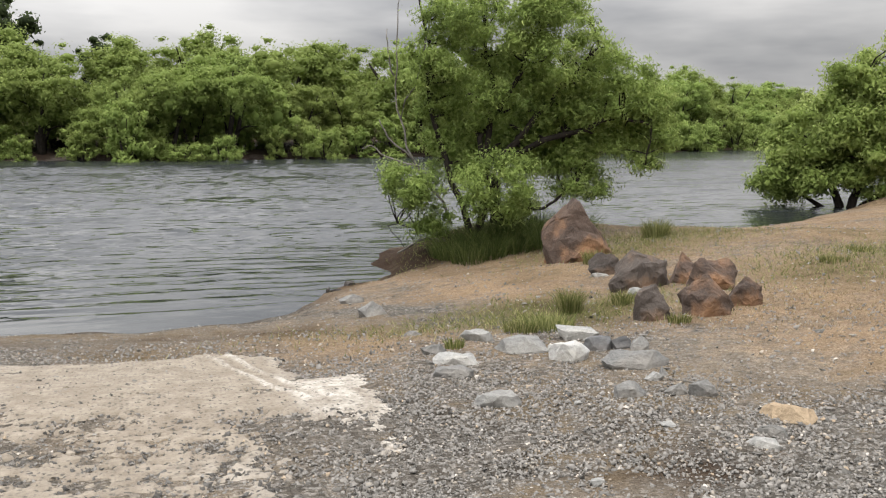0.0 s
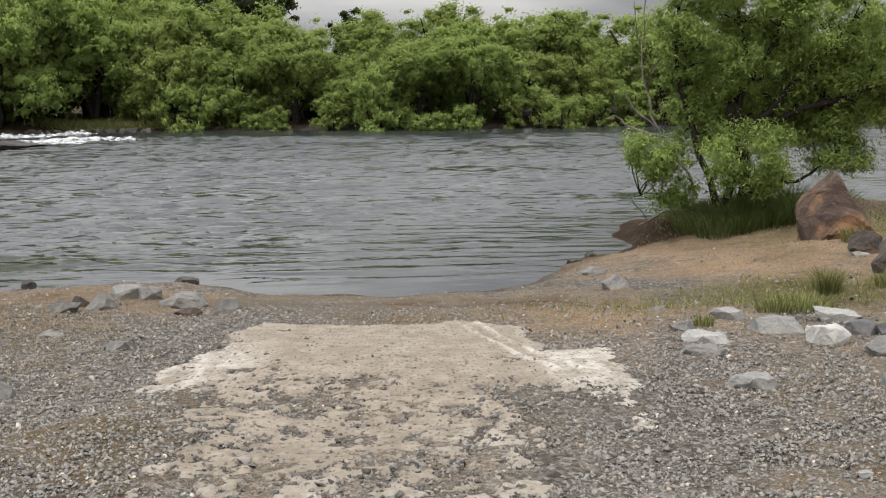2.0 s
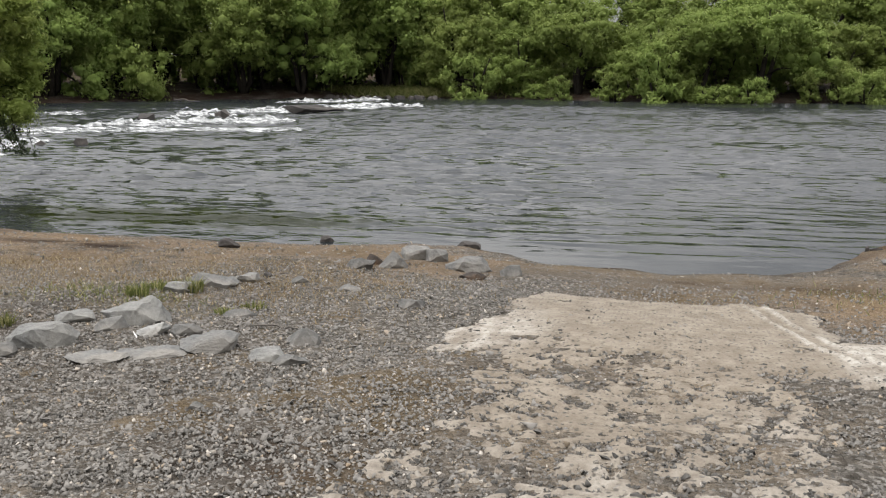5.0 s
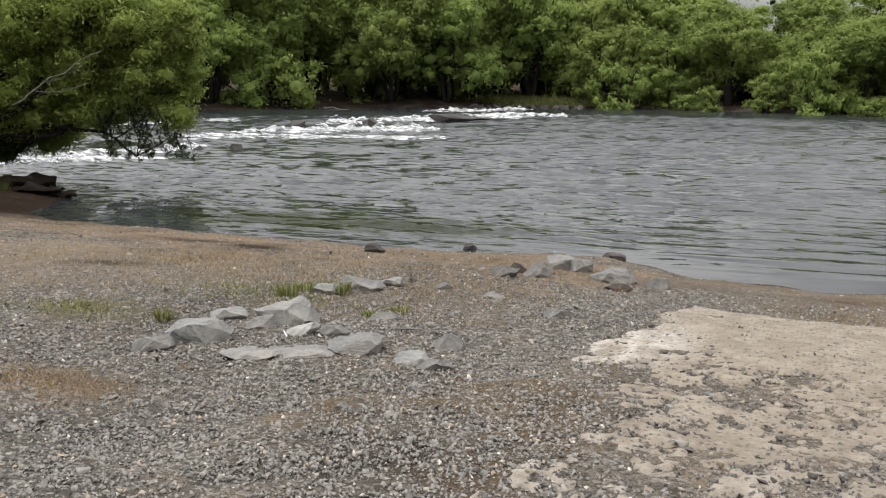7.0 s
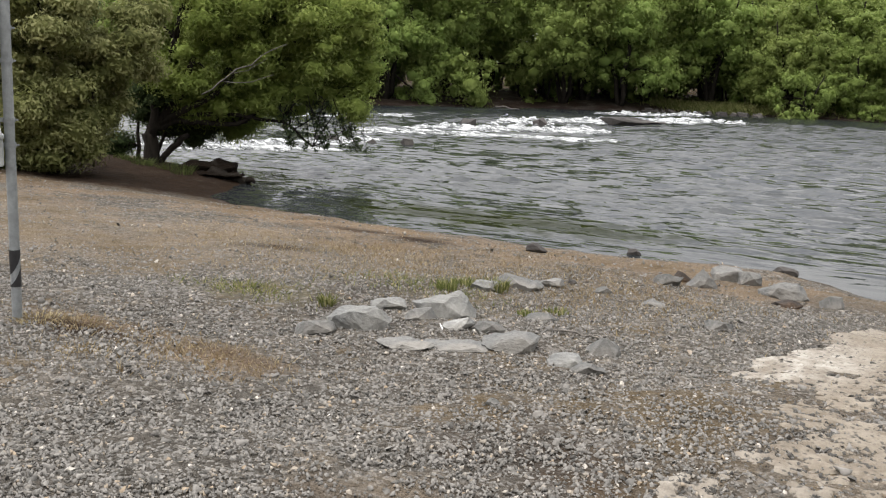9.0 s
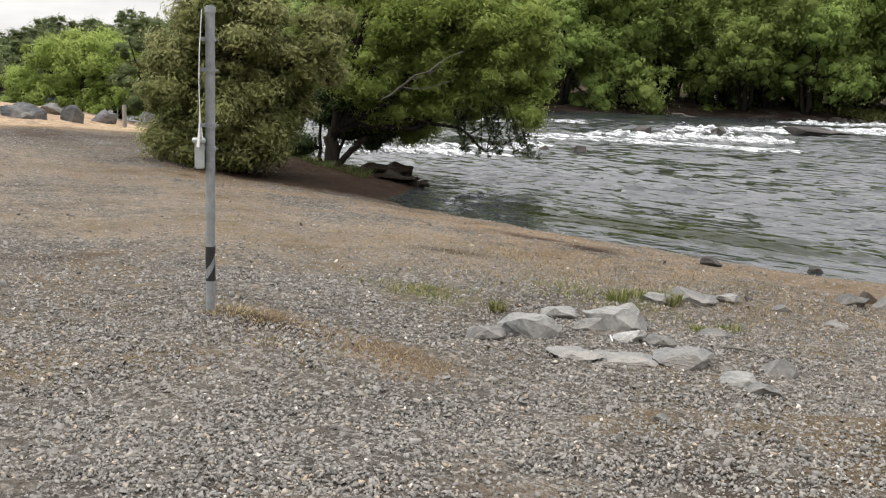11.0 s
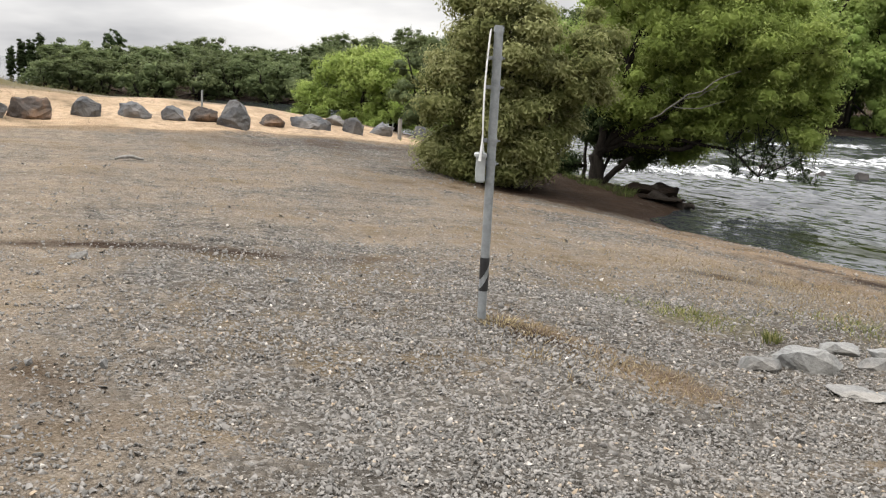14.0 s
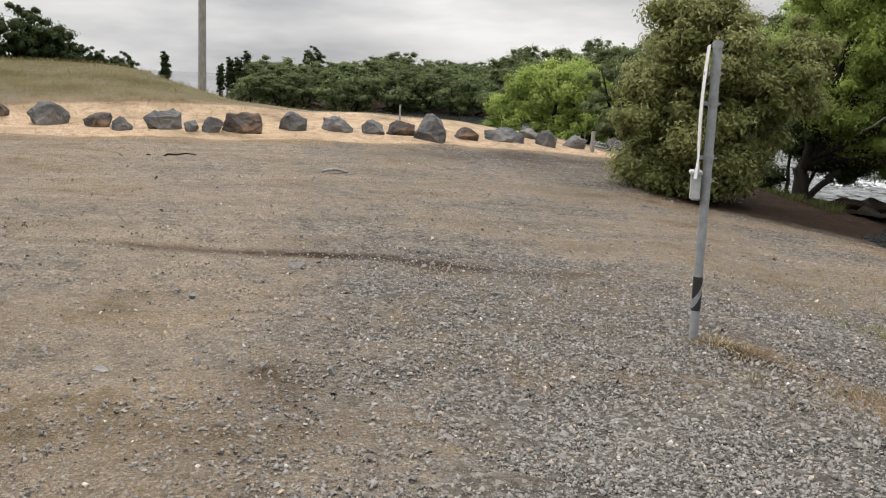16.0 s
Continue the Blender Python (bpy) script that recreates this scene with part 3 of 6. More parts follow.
def wind(way, rng, cuts=3, wobble=0.04):
    """A line through the points of way with small bends between them."""
    out = []
    for a, b in zip(way, way[1:]):
        a, b = np.array(a), np.array(b)
        size = np.linalg.norm((b - a)[:3])
        for i in range(cuts):
            q = a + (b - a) * i / cuts
            q[:3] += rng.normal(size=3) * wobble * size * (i > 0)
            out.append(tuple(q))
    return out + [tuple(way[-1])]


def tree(name, loc, label, category, limbs, lobes, clumps, size, count, leaf, leafmat, rng, bark=None, group="", twigs=60, turn=0.0, droop=0.3, shell=0.55, dead=None, sides=6, flush=0.72, face=0.0, corners=4, heart=0.0, cuts=1):
    """A tree in its own frame: limbs are lines of (x, y, z, radius), lobes (x, y, z, rx, ry, rz) its crown."""
    root = thing(name, loc, label, category, group, turn)
    lines, tips = [], []
    for way in limbs:
        line = wind(way, rng)
        lines.append(line)
        tips += [np.array(q) for q in line[len(line) // 3:]]
    centres, radii, which = clumps_in(lobes, clumps, rng, size, 0.75 if flush < 0.8 else 0.9, flush)
    tips_a = np.array(tips)
    for c in centres[rng.choice(len(centres), min(twigs, len(centres)), replace=False)]:
        k = np.argmin(np.linalg.norm(tips_a[:, :3] - c, axis=1) + 0.6 * np.maximum(tips_a[:, 2] - c[2], 0))
        lines.append(limb(tips_a[k, :3], c, max(0.012, tips_a[k, 3] * 0.55), 0.008, rng, 0.10, 6, 0.08))
    v, f = tubes(lines, sides)
    mesh_object("trunk", v, f, bark or BARK, root, True)
    if dead:
        v, f = tubes([wind(w, rng) for w in dead], 5)
        tagged(mesh_object("dead_branch", v, f, DEAD_WOOD, root, True), "bare bleached dead branches")
    core = None
    if heart:
        core = np.vstack([np.hstack([centres, radii * heart]), np.asarray(lobes) * (1, 1, 1, 0.3, 0.3, 0.3)])
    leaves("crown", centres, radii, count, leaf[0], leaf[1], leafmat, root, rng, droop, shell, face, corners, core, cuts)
    return root


def rock(name, loc, w, h, mat, seed, label, category="rock", group="", deep=None, turn=0.0, sink=0.3, points=13, taper=0.0, bevel=0.028, chips=1.0, fine=True):
    """An angular broken rock, sunk a little into the ground; taper draws its top together."""
    rng = random.Random(seed)
    bm = bmesh.new()
    deep = deep or w * rng.uniform(0.6, 0.9)
    tilt = Euler((rng.uniform(-0.5, 0.5), rng.uniform(-0.5, 0.5), rng.uniform(0, 6.28))).to_matrix()
    pts = []
    for _ in range(points):
        d = Vector((rng.gauss(0, 1), rng.gauss(0, 1), rng.gauss(0, 1))).normalized()
        d /= (abs(d.x) ** 4 + abs(d.y) ** 4 + abs(d.z) ** 4) ** 0.25
        pts.append(tilt @ (d * rng.uniform(0.85, 1.0)))
    span = [(min(p[k] for p in pts), max(p[k] for p in pts)) for k in range(3)]
    for p in pts:
        q = [(p[k] - span[k][0]) / (span[k][1] - span[k][0]) for k in range(3)]
        z = q[2] * (1 + sink) - sink
        near = 1 - taper * max(0.0, z)
        bm.verts.new(((q[0] - 0.5) * w * near, (q[1] - 0.5) * deep * near, z * h))
    bmesh.ops.convex_hull(bm, input=bm.verts)
    bmesh.ops.delete(bm, geom=[v for v in bm.verts if not v.link_faces], context="VERTS")
    bmesh.ops.dissolve_limit(bm, angle_limit=radians(12), verts=bm.verts, edges=bm.edges)
    bmesh.ops.bevel(bm, geom=bm.edges[:], offset=min(w, h) * bevel, segments=2, affect="EDGES", profile=0.6)
    bmesh.ops.triangulate(bm, faces=[f for f in bm.faces if len(f.verts) > 4])
    bmesh.ops.subdivide_edges(bm, edges=[e for e in bm.edges if e.calc_length() > 0.16 * w], cuts=3, use_grid_fill=True)
    if w > 0.3 and fine:
        bmesh.ops.triangulate(bm, faces=[f for f in bm.faces if len(f.verts) > 4])
        bmesh.ops.subdivide_edges(bm, edges=[e for e in bm.edges if e.calc_length() > 0.07 * w], cuts=1, use_grid_fill=True)
    k = rng.uniform(0, 50)
    for v in bm.verts:
        p = v.co / w
        chip = Vector(noise.noise_vector(p * 3 + Vector((k, k, k)))) * 0.022 + Vector(noise.noise_vector(p * 8 + Vector((k, 0, k)))) * 0.014 + Vector(noise.noise_vector(p * 19 + Vector((0, k, k)))) * 0.007
        v.co += chip * w * chips
    bmesh.ops.recalc_face_normals(bm, faces=bm.faces)
    me = bpy.data.meshes.new(name)
    bm.to_mesh(me)
    bm.free()
    me.materials.append(mat)
    ob = new(name, me)
    ob.matrix_world = pose(*loc, 0, 0, turn)
    return tagged(ob, label, category, group)

# ---- ground: one sheet from the car park over the river bed to the far hills ----
def spread(lo, hi, step, limit_lo, limit_hi, grow=1.16):
    mid = list(np.arange(lo, hi + step / 2, step))
    out, s, v = [], step, mid[-1]
    while v < limit_hi:
        s *= grow
        v += s
        out.append(v)
    left, s, v = [], step, mid[0]
    while v > limit_lo:
        s *= grow
        v -= s
        left.append(v)
    return np.array(left[::-1] + mid + out)


def smooth01(v, lo, hi):
    t = np.clip((v - lo) / (hi - lo), 0, 1)
    return t * t * (3 - 2 * t)


def ground_zones(x, y):
    """How sandy, grassy, brown and damp the ground is; damp also holds painted shade."""
    near = signed_distance(x, y, NEAR_SHORE + SPIT_SHORE)
    far = signed_distance(x, y, FAR_SHORE)
    shore = smooth01(near, 0.0, 0.4) * (1 - smooth01(near, 3.6, 6.2))
    left = shore * (1 - smooth01(x, -2.4, -1.4))
    right = smooth01(x + 0.30 * (y - 4), 4.2, 6.2)
    sand = np.maximum.reduce([left * 0.42, right * 0.74, 0.8 * bell(x, y, 1.9, 9.0, 1.0, 1.2), 1.7 * np.exp(-((x + 25.1) / 2.8) ** 4) * smooth01(y, -3, 1) * (1 - smooth01(y, 14, 17)),
                              0.6 * bell(x, y, -8, 11.3, 3, 1.4), 0.75 * bell(x, y, -4.0, 4.1, 0.34, 0.16), 0.6 * bell(x, y, -5.05, 4.2, 0.4, 0.16)])
    sand = np.where(near > 42, sand * 0.3, sand) * (far < -1)
    grass = np.maximum.reduce([0.75 * bell(x, y, 3.7, 9.4, 1.5, 0.7), 0.45 * bell(x, y, 7.6, 14.8, 1.6, 2.0), 0.42 * bell(x, y, 9, 10, 2.0, 1.5),
                               0.55 * bell(x, y, -5.3, 5.8, 0.5, 0.25), 0.25 * bell(x, y, -4.6, 6.6, 0.8, 0.4), 0.9 * bell(x, y, 5.8, 17, 1.6, 1.0),
                               1.6 * bell(x, y, -44, -3, 8.5, 8.5) * smooth01(-x, 25, 28), 0.75 * smooth01(-x, 26.5, 29.5) * (1 - smooth01(y, 7, 11)) * (near > 5), smooth01(far, 3, 8), 0.6 * smooth01(-x, 60, 120), 0.8 * smooth01(x, 25, 45),
                               0.7 * bell(x, y, -19, 17.5, 3, 2.5)])
    rad = np.hypot(x, y)
    brown = np.maximum.reduce([0.75 * bell(x, y, -4.3, 1.0, 0.9, 0.5), 0.5 * bell(x, y, 2.0, 4.0, 0.5, 0.3), 0.78 * smooth01(-0.276 * x - 0.961 * y, -1.0, 1.1) * smooth01(-x, -1.0, 3.0), 0.56 * smooth01(rad, 7.5, 10.5) * smooth01(-x, 1.5, 6) * (1 - smooth01(y, 8, 12)), 0.8 * smooth01(-y + 0.4 * np.sin(1.7 * x), 1, 4),
                               0.6 * bell(x, y, 0.3, 10.8, 2.2, 1.3), 0.6 * bell(x, y, -0.2, 5.0, 0.7, 1.8), 0.75 * bell(x, y, -4.05, 4.2, 0.35, 0.2), 0.75 * bell(x, y, -2.3, 3.1, 0.35, 0.2), 1.0 * bell(x, y, 5.2, 17, 1.4, 1.4), 1.0 * bell(x, y, -17.2, 14.5, 3.0, 2.2), 0.75 * bell(x, y, 4.4, 6.4, 1.0, 1.0)])
    sand = sand * (1 - 0.95 * bell(x, y, -17.2, 14.6, 2.6, 1.8))
    rut = np.abs(x + 9.75 - 0.42 * np.clip(y, -1, 5) - 0.12 * np.sin(2.1 * y))
    # bare soil; shade under trees and bush and at the lot's edge painted in
    soil_and_shade = np.maximum.reduce([1.0 * bell(x, y, -5.1, 4.0, 0.35, 0.12), 2.0 * bell(x, y, 4.6, 18.4, 0.8, 1.6), 1.4 * bell(x, y, 4.45, 16.4, 0.6, 0.55), 0.7 * bell(x, y, -4.0, 4.18, 0.3, 0.16), 0.45 * bell(x, y, -5.0, 1.0, 0.5, 0.25), 0.55 * bell(x, y, -1.2, 3.2, 0.3, 0.15), 1.15 * bell(x, y, 5.2, 17.2, 1.0, 1.3), 1.4 * bell(x, y, -17.4, 14.8, 3.2, 2.0), 1.2 * bell(x, y, -16.4, 16.6, 1.2, 1.0), 1.3 * bell(x, y, -15.9, 13.2, 2.0, 1.1), 1.0 * bell(x, y, -6.68, 10.4, 0.34, 0.16),
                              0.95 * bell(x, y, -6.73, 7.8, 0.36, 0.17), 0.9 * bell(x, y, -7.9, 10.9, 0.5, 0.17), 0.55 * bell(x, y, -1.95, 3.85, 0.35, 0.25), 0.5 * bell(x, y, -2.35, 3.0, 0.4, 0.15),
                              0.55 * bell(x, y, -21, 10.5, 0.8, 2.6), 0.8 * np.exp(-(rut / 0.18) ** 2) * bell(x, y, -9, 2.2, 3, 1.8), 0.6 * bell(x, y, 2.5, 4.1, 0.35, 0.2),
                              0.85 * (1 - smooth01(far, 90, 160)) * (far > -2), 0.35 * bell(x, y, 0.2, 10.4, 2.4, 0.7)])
    wet = np.maximum(0.5 * (1 - smooth01(near, 0.05, 0.4)) * (far < -1), soil_and_shade)
    return np.stack([np.clip(sand, 0, 1), np.clip(grass, 0, 1), np.clip(brown, 0, 1), np.clip(wet, 0, 1)], -1)


gx, gy = spread(-28, 9, 0.16, -1500, 1500), spread(-3, 19, 0.16, -1500, 1800)
GX, GY = np.meshgrid(gx, gy)
GZ = ground_height(GX, GY)
rough_rng = np.random.default_rng(4)
GZ = GZ + np.where((GZ > 0.03) & (np.abs(GX) < 25) & (np.abs(GY) < 25), rough_rng.normal(size=GX.shape) * 0.006, 0)
nx, ny = len(gx), len(gy)
idx = np.arange(nx * ny).reshape(ny, nx)
quads = np.stack([idx[:-1, :-1], idx[:-1, 1:], idx[1:, 1:], idx[1:, :-1]], -1).reshape(-1, 4)
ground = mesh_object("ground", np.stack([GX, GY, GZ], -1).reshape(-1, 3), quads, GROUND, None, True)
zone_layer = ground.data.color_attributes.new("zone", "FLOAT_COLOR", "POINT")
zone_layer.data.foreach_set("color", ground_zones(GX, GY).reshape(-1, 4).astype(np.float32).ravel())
tagged(ground, "gravel and tan sand riverbank with patches of dry grass", "ground", kind="structure")

# ---- river ----
wx, wy = spread(-34, 16, 0.33, -1400, 1400, 1.2), spread(12.6, 66, 0.12, -600, 1200, 1.09)
WX, WY = np.meshgrid(wx, wy)
wave_rng = np.random.default_rng(8)
WZ = np.zeros(WX.shape)
for length in (0.36, 0.42, 0.48, 0.55, 0.63, 0.72, 0.85):
    for _ in range(2):
        a = radians(90 + wave_rng.normal() * 22)
        kx, ky = math.cos(a) * 6.283 / length, math.sin(a) * 6.283 / length
        u, v, w_ = wave_rng.normal(size=3)
        patch = np.clip(0.25 + 0.75 * np.sin(0.35 * u * WX + 0.5 * v * WY + 3 * w_) + 0.4 * np.sin(0.9 * v * WX - 0.8 * u * WY + w_), 0, 1)
        phase = kx * WX + ky * WY + wave_rng.uniform(0, 6.28) + 1.6 * np.sin(0.42 * WX + 0.25 * WY + 5 * w_) + 0.8 * np.sin(1.3 * u * WX + 4 * v)
        WZ += 0.042 * length ** 0.9 * patch * np.exp(2.2 * (np.sin(phase) - 1))
near_w = np.clip((100 - np.hypot(WX, WY - 20)) / 50, 0, 1)
shore_gap = -signed_distance(WX, WY, NEAR_SHORE + SPIT_SHORE)
by_ramp = smooth01(WX, -4.6, -2.6)
shore_calm = by_ramp * np.clip(shore_gap / 5.5, 0, 1) ** 0.8 + (1 - by_ramp) * np.clip(shore_gap / 1.6, 0, 1.25)
WZ = WZ * shore_calm * near_w
idx = np.arange(WX.size).reshape(WX.shape)
quads = np.stack([idx[:-1, :-1], idx[:-1, 1:], idx[1:, 1:], idx[1:, :-1]], -1).reshape(-1, 4)
water = mesh_object("water", np.stack([WX, WY, WZ], -1).reshape(-1, 3), quads, WATER, None, True)
tagged(water, "grey rippled river water under an overcast sky", "river", kind="structure")

# ---- concrete boat ramp, worn and strewn with gravel ----
RAMP_EDGE = [(-1.37, 8.88), (-0.5, 8.85), (0.5, 8.65), (0.85, 8.2), (0.95, 7.6), (1.0, 7.25), (1.4, 7.12), (1.38, 6.3), (1.26, 5.5), (1.22, 5.0), (0.9, 5.1), (0.68, 5.0),
             (0.56, 4.4), (0.52, 3.7), (0.45, 2.2), (-1.6, 2.2), (-1.55, 3.7), (-1.4, 4.05), (-1.2, 4.4), (-1.1, 5.0), (-1.25, 5.3), (-1.6, 6.1), (-1.73, 6.7), (-1.47, 7.3), (-1.4, 7.9)]
# gravel lying on the slab: place, reach and amount
DRIFTS = [(-1.12, 6.62, 0.17, 0.12, 1.3), (-1.4, 5.85, 0.25, 0.2, 1.2), (-0.4, 6.25, 0.28, 0.12, 0.9), (-0.63, 5.75, 0.2, 0.2, 0.8), (0.5, 5.95, 0.12, 0.2, 0.7),
          (0.85, 5.4, 0.3, 0.4, 1.3), (0.1, 4.3, 0.3, 0.25, 0.5), (-0.9, 4.2, 0.3, 0.3, 0.5), (0.72, 6.9, 0.2, 0.15, 0.5)]


def fractal(x, y, scale, octaves, seed):
    return noise.fractal(Vector((x * scale, y * scale, seed)), 0.7, 2.1, octaves)


def ramp_cover(x, y, d):
    """Positive where bare concrete shows through the gravel."""
    edge = d + 0.16 * fractal(x, y, 2.5, 4, 3.0)
    bare = 0.10 + 0.45 * fractal(x, y, 1.4, 4, 9.0) + 0.6 * fractal(x, y, 5.0, 4, 5.0) + 0.75 * fractal(x, y, 14.0, 3, 1.0)
    worn = max(0.0, min(1.0, (y - 5.6) / 2.0))
    bare += 0.75 * worn - 0.6 * max(0.0, min(1.0, (4.2 - y) / 1.2))
    bare += 0.7 * math.exp(-((x - 1.2) / 0.25) ** 2 - ((y - 6.3) / 0.9) ** 2)
    for cx, cy, sx, sy, much in DRIFTS:
        bare -= much * math.exp(-((x - cx) / sx) ** 2 - ((y - cy) / sy) ** 2)
    return min(edge * 4, bare)


step = 0.028
rx_, ry_ = np.arange(-2.0, 1.7, step), np.arange(2.0, 9.0, step)
RX, RY = np.meshgrid(rx_, ry_)
RD = signed_distance(RX, RY, RAMP_EDGE)
COVER = np.array([[ramp_cover(RX[i, j], RY[i, j], RD[i, j]) if RD[i, j] > -0.3 else -1.0 for j in range(RX.shape[1])] for i in range(RX.shape[0])])
RZ = ground_height(RX, RY) + 0.014 * np.clip(COVER * 6 + 0.35, -2.5, 1.0)
keep = RD[:-1, :-1] > -0.12
# two ridges of mud left by tyres
course = 0.43 + 0.24 * (8.5 - RY) - 0.006 * (8.5 - RY) ** 2
course = course + 0.012 * np.sin(7 * RY)
track = np.minimum(np.abs(RX - course), np.abs(RX - 0.15 - course))
ridge = np.where((RY > 5.9) & (RY < 8.5), np.exp(-(track / 0.024) ** 2), 0) * smooth01(RY, 5.9, 6.5)
RZ = RZ + 0.017 * ridge
PALE_MUD = np.clip(0.42 * ridge + 0.3 * bell(RX, RY, 1.17, 6.3, 0.2, 0.75) + 0.12 * bell(RX, RY, -1.45, 6.9, 0.2, 0.35), 0, 1)
MUD = np.clip(0.30 + 0.85 * bell(RX, RY, -0.2, 7.6, 0.75, 0.9) + 0.8 * bell(RX, RY, 0.55, 6.6, 0.3, 0.8) + 0.5 * bell(RX, RY, -0.3, 5.4, 0.5, 0.9) + 0.45 * bell(RX, RY, -1.0, 5.6, 0.5, 0.9) - 1.2 * ridge - 0.8 * bell(RX, RY, 1.15, 6.2, 0.28, 0.9)
              - 0.5 * bell(RX, RY, -1.4, 6.9, 0.3, 0.6), -0.6, 1)
idx = np.arange(RX.size).reshape(RX.shape)
quads = np.stack([idx[:-1, :-1], idx[:-1, 1:], idx[1:, 1:], idx[1:, :-1]], -1)[keep]
used, quads = np.unique(quads, return_inverse=True)
boat_ramp = mesh_object("boat_ramp", np.stack([RX, RY, RZ], -1).reshape(-1, 3)[used], quads.reshape(-1, 4), CONCRETE, None, True)
mud_layer = boat_ramp.data.color_attributes.new("mud", "FLOAT_COLOR", "POINT")
mud_layer.data.foreach_set("color", np.stack([MUD, PALE_MUD, 0 * MUD, 0 * MUD + 1], -1).reshape(-1, 4)[used].astype(np.float32).ravel())
tagged(boat_ramp, "worn pale concrete boat ramp strewn with gravel and dirt", "ramp", kind="structure")


# ---- loose gravel ----
def scatter(name, count, area, size, mat, label, want, seed, flat=1.0, sector=(-48, 100)):
    g = np.random.default_rng(seed)
    r0, r1 = area
    rad = r0 * (r1 / r0) ** g.random(count)
    az = np.radians(g.uniform(*sector, count))
    x, y = -rad * np.sin(az), rad * np.cos(az)
    ok = g.random(count) < want(x, y)
    x, y, rad = x[ok], y[ok], rad[ok]
    n = len(x)
    s = size * g.lognormal(0, 0.32, n) * (0.9 + 0.1 * np.clip(rad / 6, 0, 2))
    # a chipped wedge of six corners, tumbled
    base = np.array([(-1, -0.7, -0.6), (1, -0.7, -0.6), (0, 0.9, -0.6), (-0.8, -0.6, 0.6), (0.9, -0.5, 0.6), (0, 0.8, 0.6)], float)
    v = base[None] + 0.28 * g.normal(size=(n, 6, 3)).clip(-1.6, 1.6)
    v *= s[:, None, None] * 0.5 * g.uniform([0.75, 0.6, flat * 0.5], [1.25, 1.0, flat * 0.95], (n, 3))[:, None, :]
    a, b, c = g.uniform(0, 6.283, n), 0.55 * g.normal(size=n), 0.55 * g.normal(size=n)
    ca, sa, cb, sb, cc, sc = (q[:, None] for q in (np.cos(a), np.sin(a), np.cos(b), np.sin(b), np.cos(c), np.sin(c)))
    vx, vy, vz = v[..., 0], v[..., 1] * cb - v[..., 2] * sb, v[..., 1] * sb + v[..., 2] * cb
    vx, vz = vx * cc + vz * sc, vz * cc - vx * sc
    vx, vy = vx * ca - vy * sa, vx * sa + vy * ca
    z = ground_height(x, y) + s * g.uniform(0.02, 0.3, n)
    verts = np.stack([vx + x[:, None], vy + y[:, None], vz + z[:, None]], -1).reshape(-1, 3)
    tri = np.array([(3, 4, 5), (0, 1, 4), (0, 4, 3), (1, 2, 5), (1, 5, 4), (2, 0, 3), (2, 3, 5)])
    faces = (tri[None] + 6 * np.arange(n)[:, None, None]).reshape(-1, 3)
    ob = mesh_object(name, verts, faces, mat)
    return tagged(ob, label, "gravel", kind="stuff")


def gravel_want(x, y):
    zone = ground_zones(x, y)
    i = np.clip(((y - 2.0) / step).astype(int), 0, RX.shape[0] - 1)
    j = np.clip(((x + 2.0) / step).astype(int), 0, RX.shape[1] - 1)
    inside = (x > -2) & (x < 1.69) & (y > 2) & (y < 8.98)
    on_ramp = np.where(inside, COVER[i, j] > 0.0, False)
    w = np.clip(1.05 - 1.0 * zone[:, 0] - 0.9 * zone[:, 1] - 1.2 * zone[:, 2], 0.05, 1)
    return np.where(on_ramp, 0.05, np.where(inside & (RD[i, j] > 0), 0.5 * np.maximum(w, 0.6), w)) * (ground_height(x, y) > 0.02)


def grit_want(x, y):
    i = np.clip(((y - 2.0) / step).astype(int), 0, RX.shape[0] - 1)
    j = np.clip(((x + 2.0) / step).astype(int), 0, RX.shape[1] - 1)
    inside = (x > -2) & (x < 1.69) & (y > 2) & (y < 8.98)
    return np.where(inside & (COVER[i, j] > 0), np.clip(1.0 - 1.9 * COVER[i, j], 0.3, 0.95), 0)


def pebble_want(x, y):
    zone = ground_zones(x, y)
    return np.clip(0.25 + 0.75 * zone[:, 0] - 0.1 * zone[:, 2] + 0.45 * smooth01(-x, 7, 10), 0, 1) * (ground_height(x, y) > 0.0) * (zone[:, 1] < 0.8) * (zone[:, 3] < 0.45)


scatter("gravel", 200000, (2.5, 10.0), 0.0163, GRAVEL, "loose crushed grey gravel on the bank", gravel_want, 21)
scatter("gravel", 34000, (0.5, 2.5), 0.0163, GRAVEL, "loose crushed grey gravel underfoot", gravel_want, 24, 1.0, (-180, 180))
scatter("pebbles", 46000, (4.0, 21.0), 0.024, GRAVEL, "small tan and grey pebbles scattered on sand", pebble_want, 22, 0.5)
scatter("grit", 120000, (2.6, 9.2), 0.0175, GRIT, "dark grit strewn over the concrete ramp", grit_want, 23, 1.0, (-24, 40))

# ---- rocks ----
SPIT_ROCKS = [(5.77, 13.05, 0.98, 0.93), (5.53, 11.58, 0.42, 0.24), (5.18, 9.94, 0.67, 0.38), (5.86, 10.04, 0.44, 0.31), (5.75, 9.42, 0.53, 0.29),
    (4.90, 8.15, 0.47, 0.33), (5.50, 8.46, 0.37, 0.25), (4.40, 8.22, 0.34, 0.29)]
